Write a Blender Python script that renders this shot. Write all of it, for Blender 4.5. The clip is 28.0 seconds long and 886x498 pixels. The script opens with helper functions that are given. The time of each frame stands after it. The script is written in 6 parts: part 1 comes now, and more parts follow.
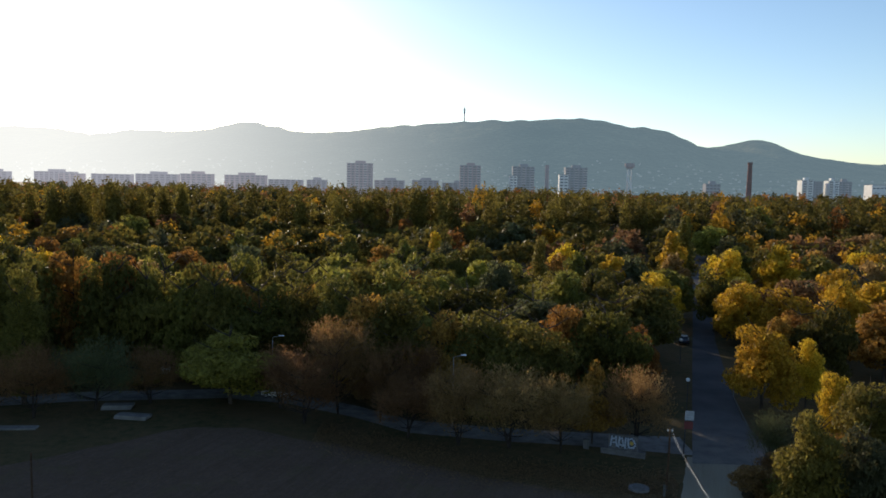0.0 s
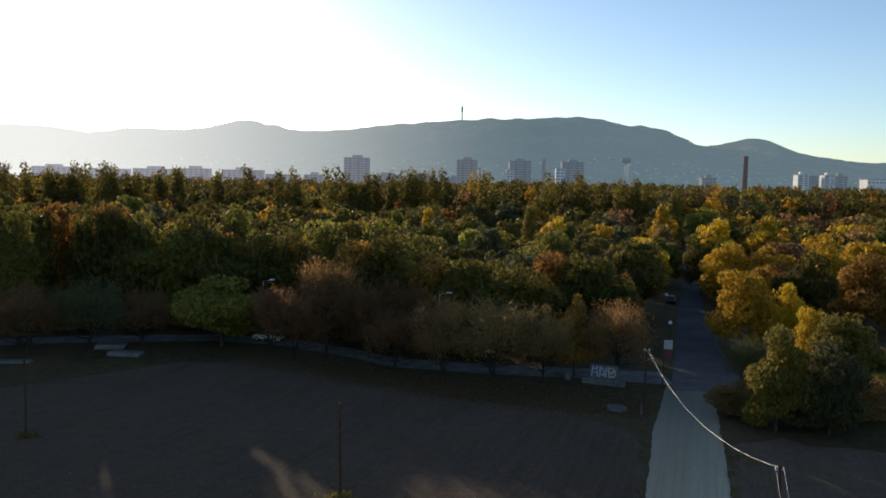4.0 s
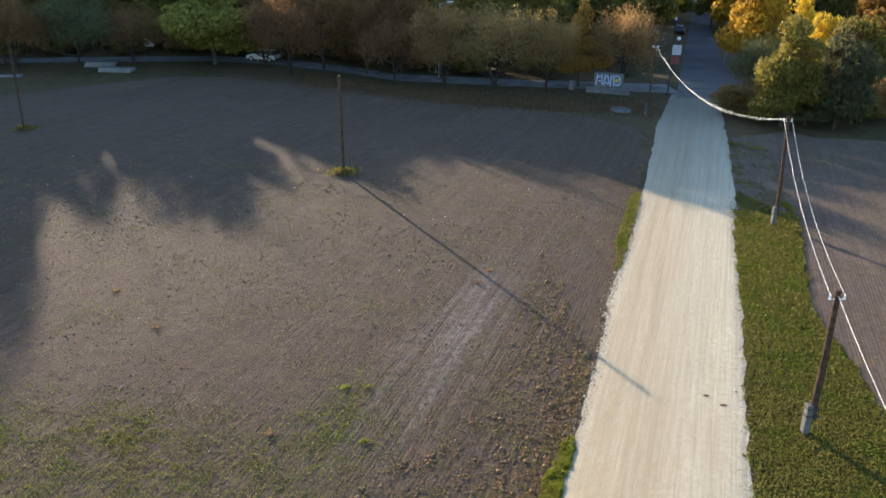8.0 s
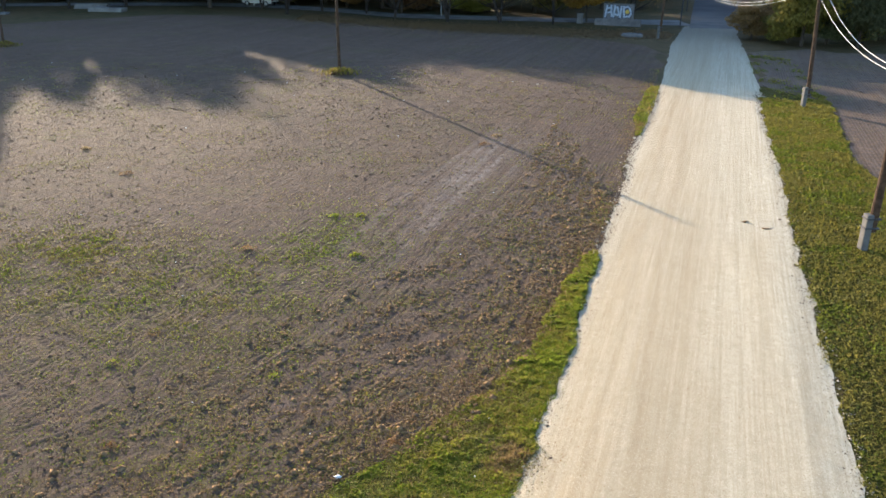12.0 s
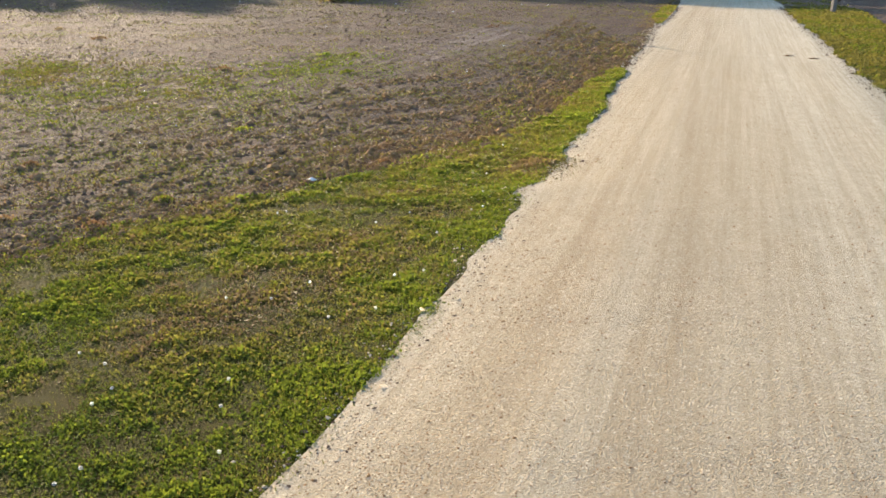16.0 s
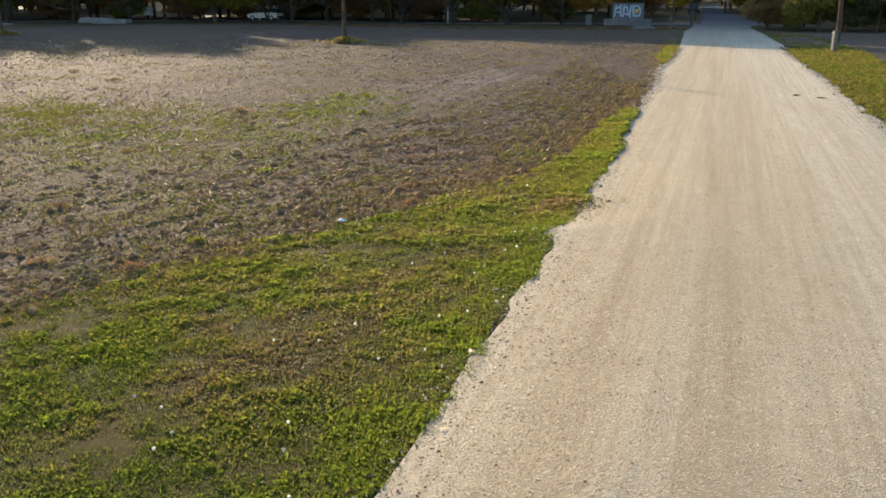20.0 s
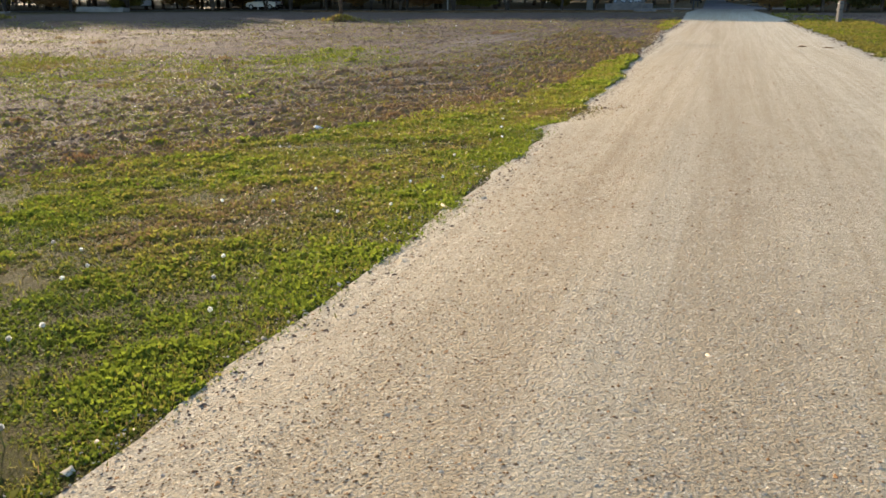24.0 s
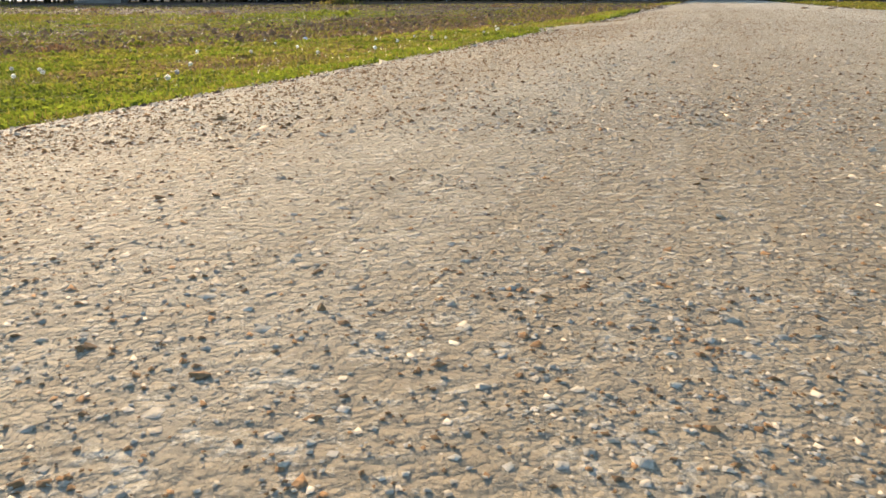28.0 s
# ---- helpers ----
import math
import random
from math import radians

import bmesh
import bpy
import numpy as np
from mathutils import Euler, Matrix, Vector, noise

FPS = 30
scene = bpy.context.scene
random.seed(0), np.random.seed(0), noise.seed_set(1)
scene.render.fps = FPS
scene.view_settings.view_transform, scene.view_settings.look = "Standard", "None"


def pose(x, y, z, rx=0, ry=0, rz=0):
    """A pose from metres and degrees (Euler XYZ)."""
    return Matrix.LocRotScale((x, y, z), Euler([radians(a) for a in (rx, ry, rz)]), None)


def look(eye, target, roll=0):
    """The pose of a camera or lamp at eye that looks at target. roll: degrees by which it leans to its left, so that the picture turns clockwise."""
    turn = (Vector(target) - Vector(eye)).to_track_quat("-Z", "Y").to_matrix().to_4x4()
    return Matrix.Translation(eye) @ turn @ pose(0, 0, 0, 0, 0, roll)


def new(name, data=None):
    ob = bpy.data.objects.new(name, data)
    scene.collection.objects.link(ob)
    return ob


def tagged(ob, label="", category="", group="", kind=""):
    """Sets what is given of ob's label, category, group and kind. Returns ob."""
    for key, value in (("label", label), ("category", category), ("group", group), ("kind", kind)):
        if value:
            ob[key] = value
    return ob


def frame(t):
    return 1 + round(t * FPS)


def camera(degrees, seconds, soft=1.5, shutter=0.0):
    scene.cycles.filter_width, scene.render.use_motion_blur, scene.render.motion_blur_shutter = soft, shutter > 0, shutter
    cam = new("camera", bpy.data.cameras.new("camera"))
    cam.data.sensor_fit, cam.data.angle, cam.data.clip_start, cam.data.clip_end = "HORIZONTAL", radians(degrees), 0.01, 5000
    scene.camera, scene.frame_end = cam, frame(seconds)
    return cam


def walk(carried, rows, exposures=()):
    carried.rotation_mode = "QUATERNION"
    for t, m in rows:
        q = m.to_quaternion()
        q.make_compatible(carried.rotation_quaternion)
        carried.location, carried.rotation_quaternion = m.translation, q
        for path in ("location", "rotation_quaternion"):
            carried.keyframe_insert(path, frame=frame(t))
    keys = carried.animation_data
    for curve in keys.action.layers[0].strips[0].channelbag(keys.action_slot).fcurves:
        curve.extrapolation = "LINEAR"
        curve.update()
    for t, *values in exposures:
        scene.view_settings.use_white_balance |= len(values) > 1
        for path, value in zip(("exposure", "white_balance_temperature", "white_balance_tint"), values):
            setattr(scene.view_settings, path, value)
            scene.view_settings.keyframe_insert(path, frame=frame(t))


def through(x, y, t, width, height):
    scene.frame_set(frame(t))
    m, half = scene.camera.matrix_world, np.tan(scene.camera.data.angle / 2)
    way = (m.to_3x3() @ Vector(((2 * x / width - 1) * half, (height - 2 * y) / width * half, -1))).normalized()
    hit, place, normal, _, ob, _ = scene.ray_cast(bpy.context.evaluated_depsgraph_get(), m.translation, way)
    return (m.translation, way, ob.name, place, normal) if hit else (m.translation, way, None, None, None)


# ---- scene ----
cam = camera(58.0, 28.0, 1.65)
PATH = [
    (0, (0.36, 1.702, 27.665), (0.337, 3.695, 27.497), 1.21),
    (0.5, (0.291, 1.628, 26.912), (0.269, 3.62, 26.742), 1.23),
    (1, (0.48, 1.107, 26.067), (0.457, 3.1, 25.904), 1.2),
    (1.5, (0.927, 0.625, 25.16), (0.903, 2.618, 24.993), 1.13),
    (2, (1.272, -0.386, 24.329), (1.253, 1.607, 24.163), 1.2),
    (2.5, (1.614, -0.792, 23.535), (1.596, 1.2, 23.364), 1.24),
    (4.5, (1.904, -0.879, 20.238), (1.886, 1.114, 20.07), 1.2),
    (5, (1.939, -1.04, 19.485), (1.921, 0.953, 19.317), 1.1),
    (5.5, (2.095, -1.356, 18.469), (2.082, 0.604, 18.071), 1.1),
    (6, (1.672, -0.999, 17.798), (1.677, 0.869, 17.083), 1.2),
    (6.5, (1.64, -1.066, 16.967), (1.646, 0.801, 16.25), 1.3),
    (7, (1.713, -1.088, 16.136), (1.714, 0.779, 15.418), 1.0),
    (7.5, (1.716, -1.038, 15.29), (1.716, 0.829, 14.572), 1.0),
    (8, (1.761, -0.954, 14.567), (1.758, 0.911, 13.845), 1.0),
    (8.5, (1.821, -0.805, 13.755), (1.817, 1.06, 13.033), 1.0),
    (9, (1.794, -0.715, 12.944), (1.79, 1.15, 12.222), 1.0),
    (9.5, (1.805, -0.573, 12.117), (1.799, 1.292, 11.393), 1.0),
    (10, (1.835, -0.396, 11.294), (1.826, 1.468, 10.57), 0.9),
    (10.5, (1.85, -0.306, 10.482), (1.84, 1.558, 9.757), 0.7),
    (11, (1.827, -0.191, 9.685), (1.817, 1.673, 8.958), 0.7),
    (11.5, (1.831, -0.078, 8.834), (1.821, 1.786, 8.108), 0.7),
    (13.5, (2.03, 0.467, 5.54), (2.005, 2.327, 4.806), 0.5),
    (14, (1.977, 0.572, 4.699), (1.953, 2.432, 3.965), 0.4),
    (14.5, (1.943, 0.704, 3.849), (1.919, 2.566, 3.12), 0.3),
    (15, (1.982, 0.793, 3.006), (1.956, 2.656, 2.278), 0.2),
    (15.5, (2.036, 0.895, 2.497), (2.007, 2.757, 1.766), 0.1),
    (16, (1.969, 0.919, 2.56), (1.938, 2.797, 1.872), 0.1),
    (16.5, (1.835, 0.926, 2.607), (1.804, 2.833, 2.003), 0.0),
    (17, (1.776, 0.951, 2.676), (1.744, 2.858, 2.073), -0.0),
    (17.5, (1.74, 0.959, 2.745), (1.71, 2.865, 2.14), -0.1),
    (18, (1.685, 0.978, 2.794), (1.656, 2.884, 2.19), 0.0),
    (18.5, (1.639, 0.971, 2.837), (1.612, 2.878, 2.235), -0.0),
    (19, (1.606, 0.955, 2.874), (1.579, 2.862, 2.271), 0.0),
    (19.5, (1.562, 0.919, 2.864), (1.537, 2.827, 2.263), 0.0),
    (20, (1.591, 0.877, 2.61), (1.562, 2.785, 2.01), -0.1),
    (20.5, (1.638, 0.889, 2.302), (1.608, 2.797, 1.704), -0.3),
    (21, (1.691, 0.927, 2.024), (1.658, 2.835, 1.425), -0.4),
    (21.5, (1.729, 0.971, 1.903), (1.695, 2.879, 1.303), -0.4),
    (23.5, (1.79, 1.222, 1.501), (1.753, 3.128, 0.895), -0.4),
    (24, (1.813, 1.25, 1.384), (1.777, 3.157, 0.781), -0.4),
    (24.5, (1.853, 1.263, 1.258), (1.814, 3.17, 0.656), -0.5),
    (25, (1.868, 1.258, 1.128), (1.83, 3.165, 0.527), -0.4),
    (25.5, (1.868, 1.258, 0.992), (1.83, 3.165, 0.392), -0.5),
    (26, (1.846, 1.261, 0.855), (1.81, 3.168, 0.256), -0.4),
    (26.5, (1.842, 1.261, 0.722), (1.806, 3.169, 0.124), -0.5),
    (27, (1.865, 1.249, 0.599), (1.829, 3.157, 0.001), -0.5),
    (27.5, (1.877, 1.247, 0.478), (1.841, 3.155, -0.12), -0.4),
    (28, (1.885, 1.262, 0.357), (1.85, 3.17, -0.242), -0.3),
]
# exposure: the clip's camera opens up when it tips down, away from the bright sky
EXPOSURES = [(0, 0.27, 6500, 11), (5.2, 0.10, 6500, 11), (5.6, 0.08, 6600, 10), (6.0, 0.4, 6600, 10), (6.4, 0.85, 6500, 11), (7.0, 1.42, 6300, 11), (8.0, 1.75, 6300, 11), (9.5, 1.87, 6350, 11), (11.5, 1.93, 6400, 11), (15.5, 1.78, 6850, 12), (17, 1.62, 6850, 12), (24.0, 1.53, 6900, 12), (28.0, 1.48, 7000, 13)]
walk(cam, [(t, look(eye, target, roll)) for t, eye, target, roll in PATH], EXPOSURES)

# ---- world, sun ----
SUN_ELEVATION, SUN_LEFT = 11.7, 27.3          # degrees above the horizon, degrees left of +y
sun_dir = Vector((-math.sin(radians(SUN_LEFT)) * math.cos(radians(SUN_ELEVATION)),
                  math.cos(radians(SUN_LEFT)) * math.cos(radians(SUN_ELEVATION)),
                  math.sin(radians(SUN_ELEVATION))))
world = bpy.data.worlds.new("sky")
scene.world = world
world.use_nodes = True
wt = world.node_tree
sky = wt.nodes.new("ShaderNodeTexSky")
sky.sky_type = "NISHITA"
sky.sun_disc = False
sky.sun_elevation = radians(SUN_ELEVATION)
sky.sun_rotation = radians(-SUN_LEFT)
sky.air_density, sky.dust_density, sky.ozone_density, sky.altitude = 0.85, 0.45, 2.2, 120
wt.nodes["Background"].inputs[1].default_value = 0.15
wt.links.new(sky.outputs[0], wt.nodes["Background"].inputs[0])
sun = new("sun", bpy.data.lights.new("sun", "SUN"))
sun.data.energy, sun.data.angle, sun.data.color = 4.5, radians(0.6), (1.0, 0.82, 0.60)
sun.matrix_world = look((0, 0, 100), Vector((0, 0, 100)) - sun_dir)


# ---- material helpers ----
def base_material(name, rough=0.85, metal=0.0):
    m = bpy.data.materials.new(name)
    m.use_nodes = True
    nt = m.node_tree
    b = nt.nodes["Principled BSDF"]
    b.inputs["Roughness"].default_value = rough
    b.inputs["Metallic"].default_value = metal
    if rough >= 0.8:
        b.inputs["Specular IOR Level"].default_value = 0.08      # dusty, broken surfaces have hardly any sheen
    return m, nt, b


def link(nt, a, b):
    nt.links.new(a, b)


def coords(nt, scale=(1, 1, 1), turn=0.0):
    tc = nt.nodes.new("ShaderNodeNewGeometry")
    rot = nt.nodes.new("ShaderNodeMapping")
    rot.inputs["Rotation"].default_value = (0, 0, turn)
    link(nt, tc.outputs["Position"], rot.inputs[0])
    mp = nt.nodes.new("ShaderNodeMapping")
    mp.inputs["Scale"].default_value = scale
    link(nt, rot.outputs[0], mp.inputs[0])
    return mp.outputs[0]


def noise_of(nt, vec, scale, detail=6.0, rough=0.6, lo=0.35, hi=0.65):
    n = nt.nodes.new("ShaderNodeTexNoise")
    n.inputs["Scale"].default_value, n.inputs["Detail"].default_value, n.inputs["Roughness"].default_value = scale, detail, rough
    if vec is not None:
        link(nt, vec, n.inputs["Vector"])
    r = nt.nodes.new("ShaderNodeMapRange")
    r.inputs["From Min"].default_value, r.inputs["From Max"].default_value = lo, hi
    link(nt, n.outputs["Fac"], r.inputs["Value"])
    return r.outputs[0]


def mixed(nt, fac, a, b, mode="MIX"):
    m = nt.nodes.new("ShaderNodeMix")
    m.data_type, m.blend_type = "RGBA", mode
    for sock, v in ((m.inputs[0], fac), (m.inputs[6], a), (m.inputs[7], b)):
        if hasattr(v, "links") or hasattr(v, "is_linked"):
            link(nt, v, sock)
        elif isinstance(v, (int, float)):
            sock.default_value = v
        else:
            sock.default_value = (*v, 1)
    return m.outputs[2]


def times(nt, a, k):
    m = nt.nodes.new("ShaderNodeMath")
    m.operation = "MULTIPLY"
    link(nt, a, m.inputs[0])
    if hasattr(k, "is_linked"):
        link(nt, k, m.inputs[1])
    else:
        m.inputs[1].default_value = k
    return m.outputs[0]


def bump(nt, b, height, strength, distance):
    n = nt.nodes.new("ShaderNodeBump")
    n.inputs["Strength"].default_value, n.inputs["Distance"].default_value = strength, distance
    link(nt, height, n.inputs["Height"])
    link(nt, n.outputs[0], b.inputs["Normal"])


def leaf_material(name, dark, light, through=0.5):
    """Thin leaves: diffuse and let-through light, each leaf its own shade, each plant its own tone."""
    m, nt, b = base_material(name, 0.6)
    geo = nt.nodes.new("ShaderNodeNewGeometry")
    oi = nt.nodes.new("ShaderNodeObjectInfo")
    sp = nt.nodes.new("ShaderNodeMapRange")
    sp.inputs["To Min"].default_value, sp.inputs["To Max"].default_value = 0.12, 0.92
    link(nt, geo.outputs["Random Per Island"], sp.inputs[0])
    c = mixed(nt, sp.outputs[0], dark, light)
    hsv = nt.nodes.new("ShaderNodeHueSaturation")
    r = nt.nodes.new("ShaderNodeMapRange")
    r.inputs["To Min"].default_value, r.inputs["To Max"].default_value = 0.485, 0.515
    link(nt, oi.outputs["Random"], r.inputs[0])
    link(nt, r.outputs[0], hsv.inputs["Hue"])
    rv = nt.nodes.new("ShaderNodeMapRange")
    rv.inputs["To Min"].default_value, rv.inputs["To Max"].default_value = 0.75, 1.25
    link(nt, oi.outputs["Random"], rv.inputs[0])
    link(nt, rv.outputs[0], hsv.inputs["Value"])
    link(nt, c, hsv.inputs["Color"])
    link(nt, hsv.outputs[0], b.inputs["Base Color"])
    b.inputs["Specular IOR Level"].default_value = 0.1
    tr = nt.nodes.new("ShaderNodeBsdfTranslucent")
    link(nt, hsv.outputs[0], tr.inputs[0])
    mx = nt.nodes.new("ShaderNodeMixShader")
    mx.inputs[0].default_value = through
    link(nt, b.outputs[0], mx.inputs[1])
    link(nt, tr.outputs[0], mx.inputs[2])
    link(nt, mx.outputs[0], nt.nodes["Material Output"].inputs[0])
    return m


def plain_material(name, colour, rough=0.8, metal=0.0, vary=0.25, scale=3.0, depth=0.004):
    m, nt, b = base_material(name, rough, metal)
    v = coords(nt)
    n1 = noise_of(nt, v, scale)
    n2 = noise_of(nt, v, scale * 9)
    lo = tuple(c * (1 - vary) for c in colour)
    hi = tuple(min(1, c * (1 + vary)) for c in colour)
    c = mixed(nt, n1, lo, hi)
    c = mixed(nt, times(nt, n2, 0.35), c, lo)
    link(nt, c, b.inputs["Base Color"])
    bump(nt, b, n2, 0.4, depth)
    return m


LEAF = {
    "green": leaf_material("leaf_dark_green", (0.064, 0.060, 0.014), (0.148, 0.132, 0.028)),
    "olive": leaf_material("leaf_olive", (0.094, 0.086, 0.019), (0.230, 0.198, 0.042)),
    "yellowgreen": leaf_material("leaf_yellow_green", (0.135, 0.120, 0.026), (0.365, 0.315, 0.060)),
    "gold": leaf_material("leaf_gold", (0.29, 0.185, 0.018), (0.74, 0.475, 0.043)),
    "rust": leaf_material("leaf_rust", (0.176, 0.088, 0.022), (0.432, 0.224, 0.048)),
    "brown": leaf_material("leaf_brown", (0.180, 0.106, 0.046), (0.370, 0.220, 0.088), 0.6),
    "greygreen": leaf_material("leaf_grey_green", (0.072, 0.078, 0.034), (0.155, 0.155, 0.068)),
}
BARK = plain_material("bark", (0.075, 0.058, 0.045), 0.95, 0, 0.4, 2.0, 0.03)
DARK_BARK = plain_material("dark_bark", (0.045, 0.036, 0.03), 0.95, 0, 0.4, 2.0, 0.03)


def blob(nt, cx, cy, rx, ry):
    """A soft oval stain, long side along the tillage lines."""
    geo = nt.nodes.new("ShaderNodeNewGeometry")
    a, b, c = (nt.nodes.new("ShaderNodeMapping") for _ in range(3))
    a.inputs["Location"].default_value = (-cx, -cy, 0)
    b.inputs["Rotation"].default_value = (0, 0, radians(18.5))
    c.inputs["Scale"].default_value = (1 / rx, 1 / ry, 0)
    link(nt, geo.outputs["Position"], a.inputs[0])
    link(nt, a.outputs[0], b.inputs[0])
    link(nt, b.outputs[0], c.inputs[0])
    g = nt.nodes.new("ShaderNodeTexGradient")
    g.gradient_type = "SPHERICAL"
    link(nt, c.outputs[0], g.inputs[0])
    r = nt.nodes.new("ShaderNodeMapRange")
    r.inputs["From Max"].default_value = 0.75
    link(nt, g.outputs["Fac"], r.inputs[0])
    return r.outputs[0]


# weedy and dry patches of the field: x, y, half width, half length, tone (0 green, 1 yellowed, 2 dry)
PATCHES = [(-1.7, 20.9, 1.5, 3.0, 0), (-4.2, 16.4, 3.4, 3.6, 1), (-7.6, 18.6, 3.6, 3.2, 1), (-13.0, 19.5, 4.0, 3.0, 1), (-8.2, 20.3, 1.5, 1.2, 2),
           (3.2, 15.6, 0.9, 3.2, 2), (0.9, 12.6, 1.6, 1.6, 2), (-2.4, 10.6, 2.2, 1.6, 1), (-10.0, 16.0, 2.2, 2.0, 1)]


def soil_material(name="field_soil", tint=(0.83, 0.805, 0.80)):
    m, nt, b = base_material(name, 0.95)
    b.inputs["Diffuse Roughness"].default_value = 0.3
    v = coords(nt)
    furrow = coords(nt, (4.5, 0.12, 1), radians(18.5))          # tillage lines run beside the road
    big = noise_of(nt, v, 0.12, 5, 0.6)
    mid = noise_of(nt, v, 0.9, 8, 0.65)
    fine = noise_of(nt, v, 17, 8, 0.8, 0.40, 0.60)
    lines = noise_of(nt, furrow, 0.55, 5, 0.6, 0.38, 0.62)
    c = mixed(nt, big, (0.120, 0.076, 0.055), (0.178, 0.115, 0.085))
    c = mixed(nt, times(nt, lines, 0.5), c, (0.275, 0.20, 0.155))
    c = mixed(nt, times(nt, mid, 0.65), c, (0.085, 0.060, 0.045))
    c = mixed(nt, times(nt, fine, 0.62), c, (0.055, 0.040, 0.031))
    mott = noise_of(nt, v, 2.2, 7, 0.75, 0.46, 0.58)
    c = mixed(nt, times(nt, mott, 0.45), c, (0.080, 0.060, 0.030))
    straw = noise_of(nt, v, 3.7, 7, 0.75, 0.50, 0.62)
    c = mixed(nt, times(nt, straw, 0.55), c, (0.225, 0.135, 0.062))
    weeds = noise_of(nt, v, 0.22, 6, 0.75, 0.52, 0.62)
    speck = noise_of(nt, v, 6.0, 5, 0.7, 0.48, 0.60)
    c = mixed(nt, times(nt, times(nt, weeds, speck), 0.8), c, (0.115, 0.115, 0.028))
    clump = times(nt, noise_of(nt, v, 1.6, 6, 0.75, 0.42, 0.58), noise_of(nt, v, 9.0, 5, 0.75, 0.42, 0.56))
    for cx, cy, rx, ry, tone in PATCHES:
        stain = ((0.125, 0.130, 0.030), (0.178, 0.136, 0.048), (0.25, 0.150, 0.066))[tone]
        c = mixed(nt, times(nt, times(nt, blob(nt, cx, cy, rx * 1.4, ry * 1.4), clump), 0.75), c, stain)
    comb = nt.nodes.new("ShaderNodeTexWave")                    # tines of the harrow
    comb.inputs["Scale"].default_value, comb.inputs["Distortion"].default_value = 2.1, 3.2
    comb.inputs["Detail"].default_value, comb.inputs["Detail Scale"].default_value = 4.0, 0.7
    link(nt, coords(nt, (1, 0.25, 1), radians(18.5)), comb.inputs["Vector"])
    strength = noise_of(nt, coords(nt, (0.5, 0.12, 1), radians(18.5)), 0.7, 4, 0.6, 0.10, 0.60)
    tines = times(nt, comb.outputs["Fac"], strength)
    for cx, cy, rx, ry in ((1.8, 25.5, 1.5, 6.5), (3.4, 31.0, 1.2, 5.0)):
        c = mixed(nt, times(nt, times(nt, times(nt, blob(nt, cx, cy, rx * 1.5, ry * 1.3), lines), noise_of(nt, v, 3.0, 6, 0.75, 0.35, 0.60)), 0.62), c, (0.40, 0.34, 0.295))
    c = mixed(nt, times(nt, tines, 0.30), c, (0.27, 0.195, 0.15))
    c = mixed(nt, 1.0, c, tint, "MULTIPLY")
    link(nt, c, b.inputs["Base Color"])
    add = nt.nodes.new("ShaderNodeMath")
    link(nt, times(nt, lines, 0.5), add.inputs[0])
    link(nt, fine, add.inputs[1])
    both = nt.nodes.new("ShaderNodeMath")
    link(nt, add.outputs[0], both.inputs[0])
    link(nt, times(nt, tines, 0.7), both.inputs[1])
    bump(nt, b, both.outputs[0], 0.55, 0.05)
    return m


def grass_ground_material():
    m, nt, b = base_material("verge_ground", 0.95)
    v = coords(nt)
    big = noise_of(nt, v, 0.35, 6, 0.65, 0.4, 0.6)
    mid = noise_of(nt, v, 3.0, 8, 0.7, 0.4, 0.6)
    fine = noise_of(nt, v, 75, 7, 0.8, 0.40, 0.60)
    c = mixed(nt, big, (0.082, 0.084, 0.010), (0.128, 0.092, 0.017))
    c = mixed(nt, times(nt, mid, 0.6), c, (0.070, 0.076, 0.009))
    c = mixed(nt, times(nt, fine, 0.75), c, (0.034, 0.030, 0.006))
    link(nt, c, b.inputs["Base Color"])
    bump(nt, b, fine, 0.8, 0.03)
    return m


def forest_floor_material():
    m, nt, b = base_material("leaf_litter_ground", 0.95)
    v = coords(nt)
    big = noise_of(nt, v, 0.06, 6, 0.65, 0.4, 0.6)
    mid = noise_of(nt, v, 1.0, 8, 0.7, 0.4, 0.6)
    c = mixed(nt, big, (0.045, 0.045, 0.018), (0.10, 0.07, 0.035))
    c = mixed(nt, times(nt, mid, 0.6), c, (0.13, 0.085, 0.04))
    link(nt, c, b.inputs["Base Color"])
    bump(nt, b, mid, 0.6, 0.05)
    return m


